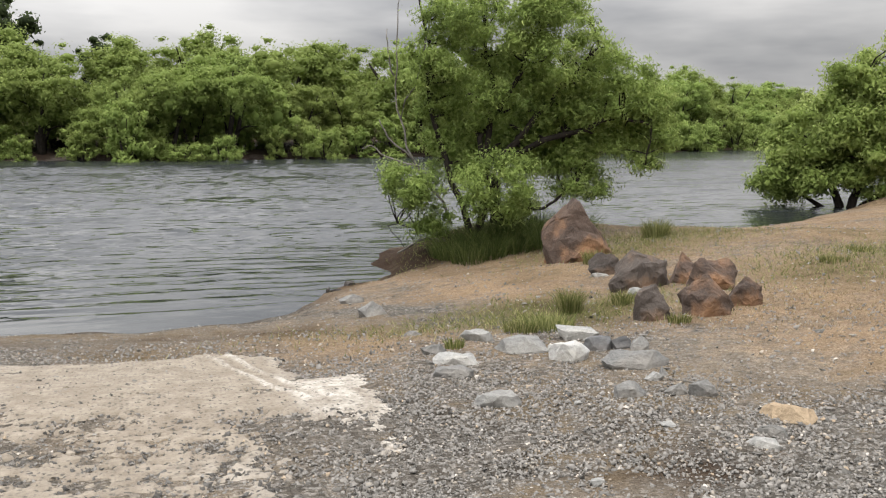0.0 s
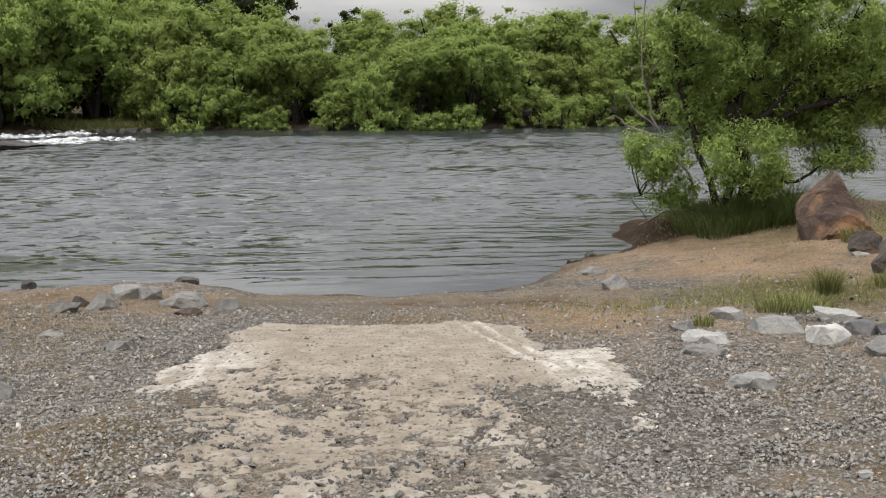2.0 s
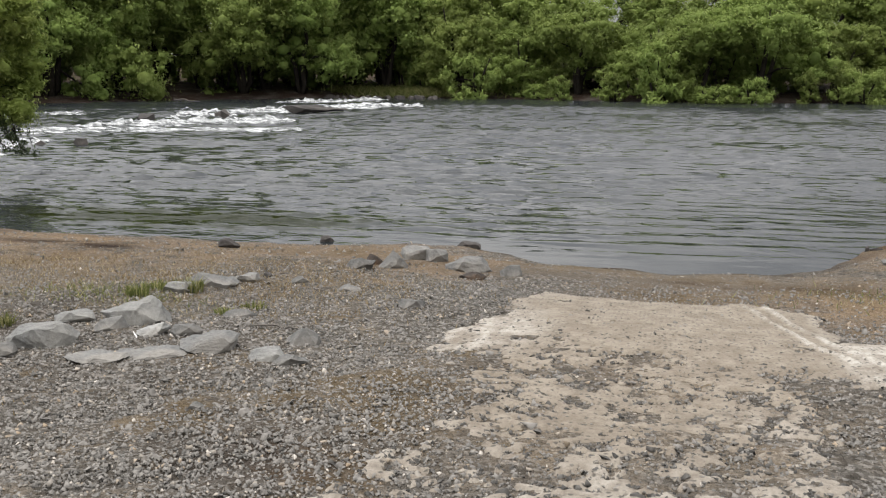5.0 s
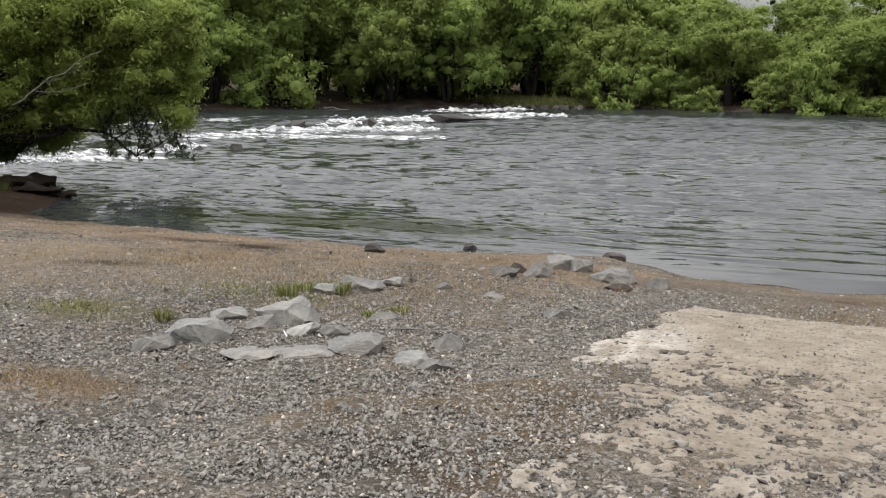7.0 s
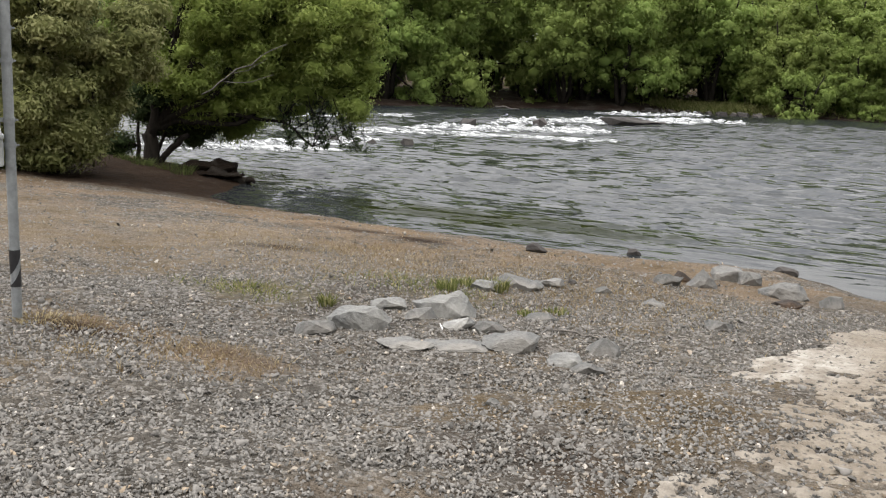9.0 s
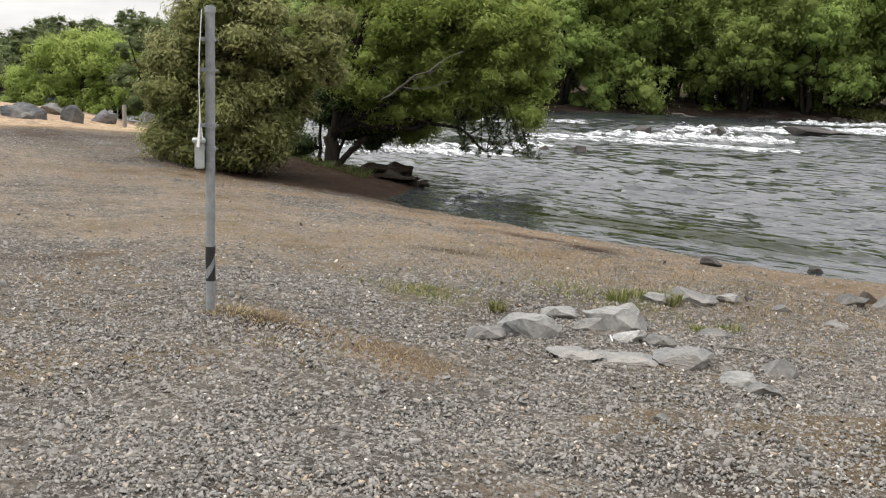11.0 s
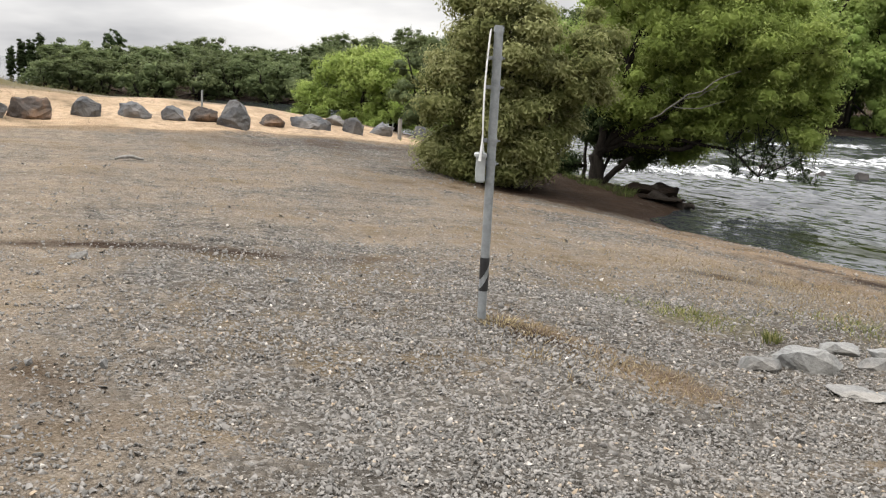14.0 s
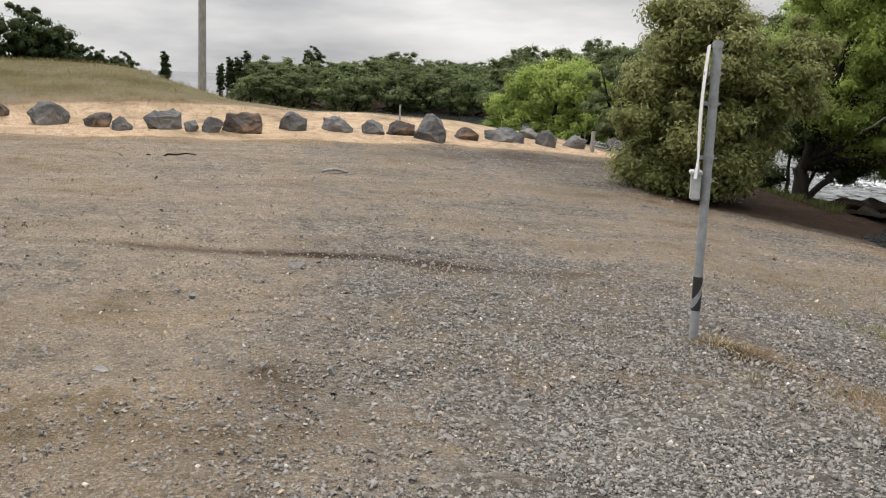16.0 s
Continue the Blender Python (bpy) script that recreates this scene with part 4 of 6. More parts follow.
RAMP_ROCKS = [(3.00, 6.94, 0.35, 0.20), (3.40, 7.69, 0.43, 0.14), (3.33, 7.13, 0.24, 0.14), (3.49, 7.04, 0.18, 0.14), (3.58, 6.91, 0.15, 0.14), (3.27,
    6.38, 0.50, 0.16), (2.79, 7.37, 0.48, 0.16), (2.60, 7.94, 0.31, 0.12), (2.18, 7.15, 0.38, 0.09), (2.02, 6.70, 0.31, 0.10), (1.97, 5.65, 0.31,
    0.13), (2.78, 5.51, 0.21, 0.14)]
STRAY_ROCKS = [(3.19, 5.96, 0.14, 0.08), (3.09, 5.48, 0.17, 0.10), (3.19, 5.36, 0.19, 0.13), (3.33, 4.72, 0.33, 0.11), (3.07, 4.50, 0.17, 0.07),
    (2.91, 4.32, 0.20, 0.06), (5.47, 11.54, 0.27, 0.06), (5.07, 9.69, 0.32, 0.07), (2.13, 7.61, 0.23, 0.10)]
BANK_ROCKS = [(2.34, 10.78, 0.36, 0.22), (2.56, 13.10, 0.37, 0.17), (3.06, 15.81, 0.19, 0.10), (2.25, 8.68, 0.19, 0.07)]
SHORE_ROCKS = [(-3.17, 9.33, 0.25, 0.13), (-3.24, 10.00, 0.15, 0.13), (-2.97, 9.73, 0.28, 0.22), (-2.97, 10.76, 0.32, 0.20), (-2.72, 10.65, 0.22,
    0.18), (-3.03, 14.04, 0.29, 0.11), (-2.25, 10.09, 0.42, 0.17), (-2.11, 9.60, 0.26, 0.09), (-1.77, 9.98, 0.19, 0.15), (-5.60, 11.46, 0.23, 0.14)]
HEAP_ROCKS = [(-3.87, 5.23, 0.46, 0.20), (-4.03, 4.96, 0.28, 0.11), (-4.13, 5.92, 0.28, 0.11), (-3.68, 5.95, 0.48, 0.24), (-3.74, 5.74, 0.25, 0.11),
    (-3.39, 5.66, 0.23, 0.10), (-3.20, 5.74, 0.25, 0.09), (-3.37, 5.02, 0.46, 0.04), (-3.12, 5.19, 0.44, 0.04), (-2.87, 5.41, 0.40, 0.13), (-2.49,
    5.36, 0.24, 0.09), (-2.34, 5.33, 0.22, 0.07), (-2.46, 5.87, 0.24, 0.14)]
LOW_ROCKS = [(-4.03, 7.27, 0.35, 0.12), (-3.95, 7.61, 0.46, 0.15), (-3.81, 8.01, 0.24, 0.09), (-3.73, 8.29, 0.09, 0.06), (-2.85, 7.98, 0.23, 0.07),
    (-3.19, 6.52, 0.24, 0.07), (-2.13, 7.35, 0.23, 0.08), (-3.37, 8.16, 0.20, 0.08), (-2.47, 4.41, 0.09, 0.05)]
ROW_ROCKS = [(-24.94, 0.54, 0.86, 0.53), (-24.45, 1.60, 0.66, 0.32), (-24.01, 2.07, 0.45, 0.33), (-23.96, 2.97, 0.82, 0.44), (-23.54, 3.53, 0.32,
    0.26), (-23.45, 4.00, 0.48, 0.36), (-23.50, 4.70, 0.85, 0.49), (-24.01, 6.04, 0.67, 0.48), (-23.86, 7.11, 0.75, 0.36), (-23.80, 8.03, 0.54, 0.38)]
ROW2_ROCKS = [(-23.80, 8.78, 0.69, 0.36), (-22.76, 9.14, 0.79, 0.68), (-23.75, 10.54, 0.70, 0.29), (-23.75, 11.64, 1.01, 0.37), (-23.86, 13.01, 0.54,
    0.43), (-24.33, 14.19, 0.66, 0.38), (-24.95, 15.93, 0.53, 0.41), (-24.90, 12.92, 0.69, 0.25), (-26.12, -0.53, 0.45, 0.35)]


def lay_rocks(rows, mats, label, group, seed, name="rock", taper=0.12, tall=0.76, points=22):
    for i, (x, y, w, h) in enumerate(rows):
        mat, words = mats[i % len(mats)]
        d = max(w * 0.62, h * 0.9)
        k = 0.45 * d / math.hypot(x, y)
        cx, cy = x * (1 + k), y * (1 + k)
        turn = math.degrees(math.atan2(y, x)) - 90 + random.Random(seed + i).uniform(-14, 14)
        rock(name, (cx, cy, height(cx, cy)), w, h * tall, mat, seed + i, words + label, "rock", group, d, turn, taper=taper, points=points, bevel=0.02, chips=2.3 if name == "boulder" else 1.5, sink=0.6)


RUST = (RUST_STONE, "orange-brown ")
WHITE = (WHITE_STONE, "white split-faced ")
GREY, PALE, BROWN, TAN, BLUE = (GREY_STONE, "grey angular "), (PALE_STONE, "pale split-faced "), (BROWN_STONE, "rust-brown "), (TAN_STONE, "flat tan "), (BLUE_STONE, "blue-grey ")
DARK = (WET_STONE, "dark damp ")
lay_rocks([(x, y, 1.30 * w, h) for x, y, w, h in SPIT_ROCKS[:1]], [RUST], "boulder standing beside the willow", "brown boulders by the willow", 103, "boulder", 0.5, 1.0, 15)
lay_rocks([(x, y, 1.14 * w, 1.12 * h) for x, y, w, h in SPIT_ROCKS[1:]], [BROWN, BROWN, RUST, RUST, RUST, RUST, BROWN], "boulder on the sandy bank near the willow", "brown boulders by the willow", 110, "boulder", 0.2, 1.0, 20)
lay_rocks(RAMP_ROCKS, [WHITE, PALE, BLUE, BLUE, GREY, GREY, PALE, PALE, PALE, GREY, PALE, GREY], "rock half buried beside the ramp", "rocks beside the ramp", 200)
lay_rocks(STRAY_ROCKS, [PALE, GREY, GREY, TAN, GREY, PALE, PALE, PALE, GREY], "stone lying on the gravel bank", "rocks beside the ramp", 300)
lay_rocks(BANK_ROCKS, [GREY, GREY, DARK, GREY], "stone on the damp shore beside the ramp", "stones along the shore", 350)
lay_rocks([(x, y, 1.25 * w, 1.1 * h) for x, y, w, h in SHORE_ROCKS], [GREY, BROWN, GREY, GREY, GREY, DARK, GREY, BROWN, GREY, DARK], "stone on the sandy shore", "stones along the shore", 400)
lay_rocks(HEAP_ROCKS, [PALE, GREY, PALE, PALE, GREY, WHITE, GREY, GREY, GREY, GREY, PALE, GREY, GREY], "rock half buried in the gravel", "rocks in the gravel", 500, tall=0.76)
lay_rocks(LOW_ROCKS, [PALE, GREY, GREY, DARK, GREY, GREY, GREY, GREY, GREY], "stone half sunk in the dry sandy bank", "rocks in the gravel", 600)
lay_rocks([(x, y, 1.12 * w, 0.92 * h) for x, y, w, h in ROW_ROCKS], [BLUE, BROWN, BLUE, BLUE, BLUE, BLUE, BROWN, BLUE, BLUE, BLUE], "boulder in a row along the car park", "row of boulders", 700, "boulder", 0.12, 1.06, 24)
lay_rocks([(x, y, 1.12 * w, 0.92 * h) for x, y, w, h in ROW2_ROCKS], [BROWN, BLUE, BROWN, BLUE, BLUE, BLUE, BLUE, GREY, BROWN], "boulder in a row along the car park", "row of boulders", 800, "boulder", 0.12, 1.06, 24)

# ---- trees ----
rng = np.random.default_rng(11)
SPIT_FOOT = (5.67, 16.34)
SPIT_LOBES = [(0.07, -0.02, 3.68, 1.19, 1.13, 0.74), (1.06, -0.41, 3.15, 1.04, 0.99, 0.84), (1.94, -0.48, 2.49, 0.85, 0.81, 0.70), (2.64, -0.72, 2.05, 0.51, 0.48, 0.56), (-0.67, 0.22, 2.92, 0.74, 0.70, 0.99),
    (-0.82, 0.57, 2.01, 0.38, 0.36, 0.45), (0.37, 0.51, 2.26, 1.23, 1.17, 0.87), (1.36, 0.01, 1.91, 0.76, 0.72, 0.46), (-0.49, -1.10, 0.82, 0.78, 0.74, 0.39), (-1.55, 0.15, 0.97, 0.45, 0.42, 0.21),
    (-1.41, -0.09, 0.81, 0.48, 0.46, 0.23), (-1.20, -0.05, 0.56, 0.39, 0.37, 0.19), (-1.03, 0.01, 0.23, 0.44, 0.42, 0.25), (2.73, -0.88, 1.72, 0.22, 0.21, 0.30), (2.61, -0.82, 1.13, 0.16, 0.15, 0.16),
    (-0.89, 0.49, 1.51, 0.30, 0.28, 0.25), (1.52, -0.28, 0.97, 0.48, 0.46, 0.42), (-0.03, -1.05, 1.08, 0.65, 0.62, 0.30), (2.53, -0.77, 1.28, 0.20, 0.19, 0.22), (0.06, 0.83, 1.50, 0.88, 0.83, 0.47),
    (1.15, 0.53, 1.40, 0.94, 0.89, 0.39), (-0.55, 0.60, 1.26, 0.45, 0.43, 0.35), (2.04, -0.19, 1.71, 0.56, 0.53, 0.43), (0.66, 0.08, 0.31, 0.50, 0.48, 0.40)]
SPIT_LIMBS = [[(-0.19, 0.06, -0.27, 0.074), (-0.66, 0.22, 0.88, 0.057), (-0.95, 0.30, 1.96, 0.046), (-0.99, 0.31, 2.92, 0.034), (-1.18, 0.36, 3.97,
    0.017)], [(-0.14, 0.05, -0.27, 0.080), (-0.19, 0.07, 0.88, 0.057), (-0.01, 0.00, 2.15, 0.046), (-0.11, 0.04, 3.49, 0.023)], [(0.00, 0.00, -0.21,
    0.086), (0.08, -0.03, 1.27, 0.069), (0.72, -0.27, 2.05, 0.052), (1.24, -0.49, 2.63, 0.034), (1.67, -0.68, 3.19, 0.017)], [(0.05, -0.02, -0.21,
    0.080), (0.18, -0.06, 1.27, 0.063), (1.17, -0.45, 1.71, 0.052), (2.03, -0.85, 2.00, 0.034), (2.46, -1.07, 1.86, 0.023), (2.39, -1.04, 1.19,
    0.011)], [(-0.09, 0.03, -0.11, 0.046), (0.28, -0.10, 0.39, 0.040), (0.83, -0.31, 0.44, 0.029), (1.36, -0.54, 0.89, 0.023)], [(-0.28, 0.10, -0.22,
    0.023), (-0.85, 0.27, -0.02, 0.018), (-1.24, 0.38, 0.13, 0.013), (-1.72, 0.50, 0.14, 0.009), (-1.43, 0.43, -0.27, 0.006)], [(0.09, -0.03, -0.11,
    0.069), (-0.20, 0.07, 1.66, 0.052), (0.53, -0.19, 2.92, 0.034), (0.79, -0.29, 3.87, 0.017)]]
DEADSPIT_LIMBS = [[(-0.66, 0.22, 0.18, 0.025), (-1.23, 0.38, 1.17, 0.021), (-1.56, 0.46, 2.15, 0.015), (-1.56, 0.46, 3.21, 0.012), (-1.46, 0.44, 4.16,
    0.007)], [(-1.19, 0.36, 1.17, 0.025), (-1.71, 0.50, 1.32, 0.018), (-1.99, 0.56, 1.52, 0.012), (-2.14, 0.59, 1.47, 0.009)], [(-1.28, 0.39, 1.27,
    0.018), (-1.71, 0.50, 1.66, 0.015), (-1.85, 0.53, 1.96, 0.009)], [(-1.50, 0.44, 1.96, 0.018), (-1.18, 0.36, 2.83, 0.015), (-0.95, 0.30, 3.87,
    0.009)], [(-1.55, 0.46, 2.63, 0.018), (-1.70, 0.49, 3.11, 0.010), (-1.71, 0.50, 3.49, 0.007)], [(-0.76, 0.24, -0.12, 0.031), (-1.19, 0.37, -0.12,
    0.025), (-1.48, 0.44, -0.30, 0.018), (-1.57, 0.46, -0.34, 0.012)]]
RAPID_FOOT = (-18.03, 16.53)
RAPID_LOBES = [(0.72, 0.74, 2.81, 1.32, 1.26, 1.32), (1.90, 1.82, 3.27, 1.39, 1.32, 1.25), (2.83, 3.09, 2.60, 1.06, 1.01, 1.06), (3.45, 3.55, 2.09, 0.49, 0.47, 0.85), (1.27, 1.94, 1.90, 1.21, 1.15, 0.64),
    (0.05, 0.92, 1.56, 0.64, 0.61, 0.64), (1.13, 1.13, 4.80, 1.67, 1.59, 0.97), (2.30, 2.55, 4.63, 1.27, 1.20, 0.92), (3.12, 3.31, 1.40, 0.57, 0.54, 0.49), (-0.08, 0.49, 4.00, 0.99, 0.94, 1.13),
    (-0.52, 0.61, 2.64, 0.72, 0.68, 1.01), (0.53, 1.66, 1.31, 1.08, 1.02, 0.40), (1.81, 2.41, 1.52, 0.92, 0.88, 0.50), (1.31, 1.98, 4.35, 1.70, 1.62, 1.14), (0.19, 1.34, 1.99, 1.58, 1.50, 0.86),
    (1.97, 2.67, 2.50, 1.57, 1.49, 1.14), (0.40, 2.20, 1.10, 0.90, 0.80, 0.50), (1.60, 1.30, 4.20, 1.30, 1.20, 1.00), (3.20, 2.90, 3.40, 0.90, 0.90, 0.90), (1.30, 0.80, 3.50, 1.00, 0.95, 0.90),
    (2.00, 1.40, 3.70, 0.95, 0.90, 0.85), (2.90, 2.30, 3.20, 0.85, 0.80, 0.80)]
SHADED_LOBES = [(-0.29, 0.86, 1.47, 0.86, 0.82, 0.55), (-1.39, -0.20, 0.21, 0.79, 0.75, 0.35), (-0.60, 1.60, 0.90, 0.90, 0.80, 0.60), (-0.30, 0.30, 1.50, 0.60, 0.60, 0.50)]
RAPID_LIMBS = [[(0.01, 0.01, -0.39, 0.223), (0.01, 0.01, 0.03, 0.195), (-0.05, -0.05, 0.65, 0.153), (0.11, 0.12, 0.94, 0.125), (0.43, 0.45, 1.44,
    0.097), (0.73, 0.75, 2.54, 0.070)], [(0.02, 0.03, 0.79, 0.111), (0.40, 0.42, 0.99, 0.083), (0.89, 0.91, 0.94, 0.070), (1.40, 1.38, 0.92, 0.056),
    (1.89, 1.82, 1.32, 0.042)], [(0.04, 0.05, 0.82, 0.083), (0.49, 0.51, 1.14, 0.070), (1.08, 1.09, 1.17, 0.056), (2.22, 2.09, 1.00, 0.042), (2.77,
    2.54, 0.42, 0.028)], [(0.06, 0.06, -0.25, 0.111), (0.22, 0.23, 0.18, 0.083), (0.33, 0.34, 0.35, 0.083), (0.59, 0.61, 0.65, 0.070)], [(-0.01,
    -0.01, 0.44, 0.111), (0.26, 0.28, 2.24, 0.083), (0.68, 0.70, 4.00, 0.056)], [(0.12, 0.12, 0.87, 0.097), (1.35, 1.34, 2.03, 0.070), (2.50, 2.33,
    3.43, 0.042)]]
DEADRAPID_LIMBS = [[(2.14, -0.53, 1.65, 0.016), (2.54, -0.15, 2.05, 0.014), (3.08, 0.33, 2.52, 0.011), (3.49, 0.68, 2.78, 0.007)], [(2.45, -0.23,
    1.95, 0.011), (2.92, 0.19, 1.95, 0.008), (3.28, 0.51, 2.12, 0.005)], [(2.58, -0.11, 2.12, 0.008), (2.86, 0.14, 2.19, 0.007), (3.17, 0.41, 2.48,
    0.005)]]
BUSH_FOOT = (-16.46, 12.58)
BUSH_LOBES = [(-0.04, -0.06, 2.63, 1.06, 1.01, 0.88), (-0.57, -0.77, 1.46, 0.82, 0.78, 1.00), (0.37, 0.46, 1.75, 0.94, 0.89, 0.88), (-0.19, -0.25,
    3.35, 1.00, 0.95, 0.59), (0.77, 0.93, 2.40, 0.59, 0.56, 0.82), (-0.66, -0.90, 0.70, 0.49, 0.47, 0.45), (-0.01, -0.01, 0.80, 0.88, 0.84, 0.45),
    (-0.24, -0.31, 1.54, 1.06, 1.01, 1.06), (0.61, 1.50, 3.00, 0.42, 0.40, 0.60), (-0.84, -1.16, 2.07, 0.41, 0.39, 0.59), (-0.43, -0.57, 0.43, 0.65,
    0.61, 0.33), (0.03, 0.04, 0.49, 0.76, 0.73, 0.31), (0.48, 1.51, 2.30, 0.48, 0.46, 0.61), (-0.47, 0.04, 0.83, 1.08, 1.03, 0.60)]
LOWER_FOOT = (21.52, 26.97)
LOWER_LOBES = [(-0.49, 0.39, 2.22, 1.87, 1.78, 1.48), (0.46, -0.37, 3.11, 1.67, 1.59, 1.38), (-1.21, 0.92, 1.21, 1.08, 1.03, 0.79), (0.82, -0.68,
    1.69, 1.48, 1.40, 1.28), (-1.78, 1.33, 1.02, 0.59, 0.56, 0.47), (0.22, -0.18, 4.18, 1.18, 1.12, 0.89), (1.38, -1.16, 3.01, 1.77, 1.68, 1.77),
    (1.56, -1.32, 4.39, 1.38, 1.31, 1.18)]
LOWER_LIMBS = [[(0.00, -0.00, -0.37, 0.177), (-0.29, 0.23, 0.50, 0.138), (-0.73, 0.57, 1.40, 0.099), (-1.04, 0.79, 2.13, 0.059)], [(0.07, -0.06,
    -0.37, 0.177), (0.23, -0.18, 0.69, 0.138), (0.30, -0.24, 2.13, 0.099), (0.23, -0.19, 3.91, 0.059)], [(0.00, 0.00, -0.26, 0.118), (-0.55, 0.43,
    0.03, 0.099), (-1.12, 0.86, 0.48, 0.059), (-1.56, 1.18, 1.02, 0.039)], [(0.13, -0.11, -0.26, 0.158), (0.86, -0.71, 0.71, 0.118), (1.41, -1.19,
    2.31, 0.079)]]

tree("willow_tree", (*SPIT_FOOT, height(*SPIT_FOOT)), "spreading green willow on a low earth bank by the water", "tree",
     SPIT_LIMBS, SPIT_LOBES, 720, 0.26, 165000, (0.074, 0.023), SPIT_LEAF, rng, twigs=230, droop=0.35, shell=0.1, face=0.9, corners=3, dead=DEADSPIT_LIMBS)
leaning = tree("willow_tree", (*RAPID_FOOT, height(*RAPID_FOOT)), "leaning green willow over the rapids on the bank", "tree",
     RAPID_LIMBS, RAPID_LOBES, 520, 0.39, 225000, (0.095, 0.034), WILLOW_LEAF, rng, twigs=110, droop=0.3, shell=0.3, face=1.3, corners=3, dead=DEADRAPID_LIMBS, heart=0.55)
# inner willow lobes set apart, their shade put into a darker leaf colour
tree("shrub", (*RAPID_FOOT, height(*RAPID_FOOT)), "inner foliage between the bush and the leaning willow, leaves darkened for shade", "shrub",
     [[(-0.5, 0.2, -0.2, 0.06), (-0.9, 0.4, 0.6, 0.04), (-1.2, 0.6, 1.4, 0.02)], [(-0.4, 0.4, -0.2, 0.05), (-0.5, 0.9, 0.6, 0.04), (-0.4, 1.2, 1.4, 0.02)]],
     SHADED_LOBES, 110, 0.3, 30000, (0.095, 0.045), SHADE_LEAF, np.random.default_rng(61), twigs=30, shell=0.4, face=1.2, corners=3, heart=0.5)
# thin twigs hanging from its outer limbs, with few leaves left
twig_rng = np.random.default_rng(17)
hanging, spots = [], []
for k in range(26):
    t = twig_rng.random()
    top = np.array([2.1 + 1.5 * t, 1.9 + 1.5 * t, 1.55 - 0.1 * t]) + twig_rng.normal(size=3) * (0.25, 0.25, 0.12)
    end = top + np.array([0.25, 0.25, -0.75 - 0.45 * twig_rng.random()]) + twig_rng.normal(size=3) * (0.16, 0.16, 0.05)
    hanging.append(limb(top, end, 0.011, 0.004, twig_rng, 0.14, 6, 0.05))
    spots += [q[:3] for q in hanging[-1][2:]]
v, f = tubes(hanging, 4)
tagged(mesh_object("hanging_branch", v, f, BARK, leaning, True), "thin bare twigs hanging over the water")
# these leaves take the dark leaf colour, not the crown's willow green
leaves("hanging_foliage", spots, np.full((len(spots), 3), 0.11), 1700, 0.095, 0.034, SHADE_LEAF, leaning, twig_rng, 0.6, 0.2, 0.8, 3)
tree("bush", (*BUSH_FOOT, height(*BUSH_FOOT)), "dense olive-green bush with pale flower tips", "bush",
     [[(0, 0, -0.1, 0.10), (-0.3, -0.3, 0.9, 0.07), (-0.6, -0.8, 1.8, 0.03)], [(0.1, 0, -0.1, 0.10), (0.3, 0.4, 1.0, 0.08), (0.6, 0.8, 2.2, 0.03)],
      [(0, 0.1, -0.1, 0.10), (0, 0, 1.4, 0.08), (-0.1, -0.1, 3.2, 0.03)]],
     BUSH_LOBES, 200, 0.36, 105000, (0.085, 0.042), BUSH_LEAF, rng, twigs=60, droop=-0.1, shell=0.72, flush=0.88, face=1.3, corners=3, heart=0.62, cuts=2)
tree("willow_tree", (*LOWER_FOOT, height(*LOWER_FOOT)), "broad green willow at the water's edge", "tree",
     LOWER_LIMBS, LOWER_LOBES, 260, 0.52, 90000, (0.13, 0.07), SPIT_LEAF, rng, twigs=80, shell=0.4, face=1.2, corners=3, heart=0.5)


def far_tree(name, label, h, w, mat, seed, count=19000, leaf=(0.16, 0.115), clumps=185, low=0.1, group="far bank trees", category="tree", heart=0.44, puff=0.088):
    r = np.random.default_rng(seed)
    lobes = [(0, 0, h * 0.56, w * 0.32, w * 0.32, h * 0.33)]
    for k in range(9):
        a, q = k * 0.7 + r.uniform(-0.3, 0.3), r.uniform(0.2, 0.38) * w
        up = r.uniform(low + 0.12, 0.74)
        lobes.append((q * math.cos(a), q * math.sin(a), h * up, w * r.uniform(0.14, 0.24), w * r.uniform(0.14, 0.24), h * r.uniform(0.12, 0.2)))
    way = [[(0, 0, -0.3, 0.028 * w), (k * w * 0.1, e * w * 0.1, h * 0.35, 0.019 * w), (k * w * 0.24, e * w * 0.24, h * 0.7, 0.006 * w)] for k, e in ((1, 0), (-0.8, 0.5), (0, -1))]
    return tree(name, (0, 0, -200), label, category, way, lobes, clumps, w * puff, count, leaf, mat, r, twigs=9, sides=4, group=group, shell=0.3, droop=0.2, flush=0.72, face=1.4, corners=3, heart=heart)


WILLOW_WORDS = "rounded bright green willow on the far bank"
models = [far_tree("willow_tree", WILLOW_WORDS, 8.5, 8.4, FAR_WILLOW_LEAF, 31),
          far_tree("willow_tree", WILLOW_WORDS, 9.5, 7.8, FAR_WILLOW_LEAF, 32),
          far_tree("willow_tree", WILLOW_WORDS, 8.0, 9.0, FAR_WILLOW_LEAF, 33),
          far_tree("willow_tree", WILLOW_WORDS, 9.0, 8.0, FAR_WILLOW_LEAF, 131, puff=0.075, clumps=170)]
skirted = [far_tree("willow_tree", WILLOW_WORDS, 8.0, 8.6, FAR_WILLOW_LEAF, 231 + k, low=-0.1) for k in range(3)]
shrubs = [far_tree("shrub", "low green shrub hanging over the water", 4.0, 5.5, FAR_WILLOW_LEAF, 34, 4200, (0.22, 0.125), 70, -0.05),
          far_tree("shrub", "low green shrub hanging over the water", 5.0, 5.0, FAR_WILLOW_LEAF, 134, 4200, (0.22, 0.125), 70, -0.05)]
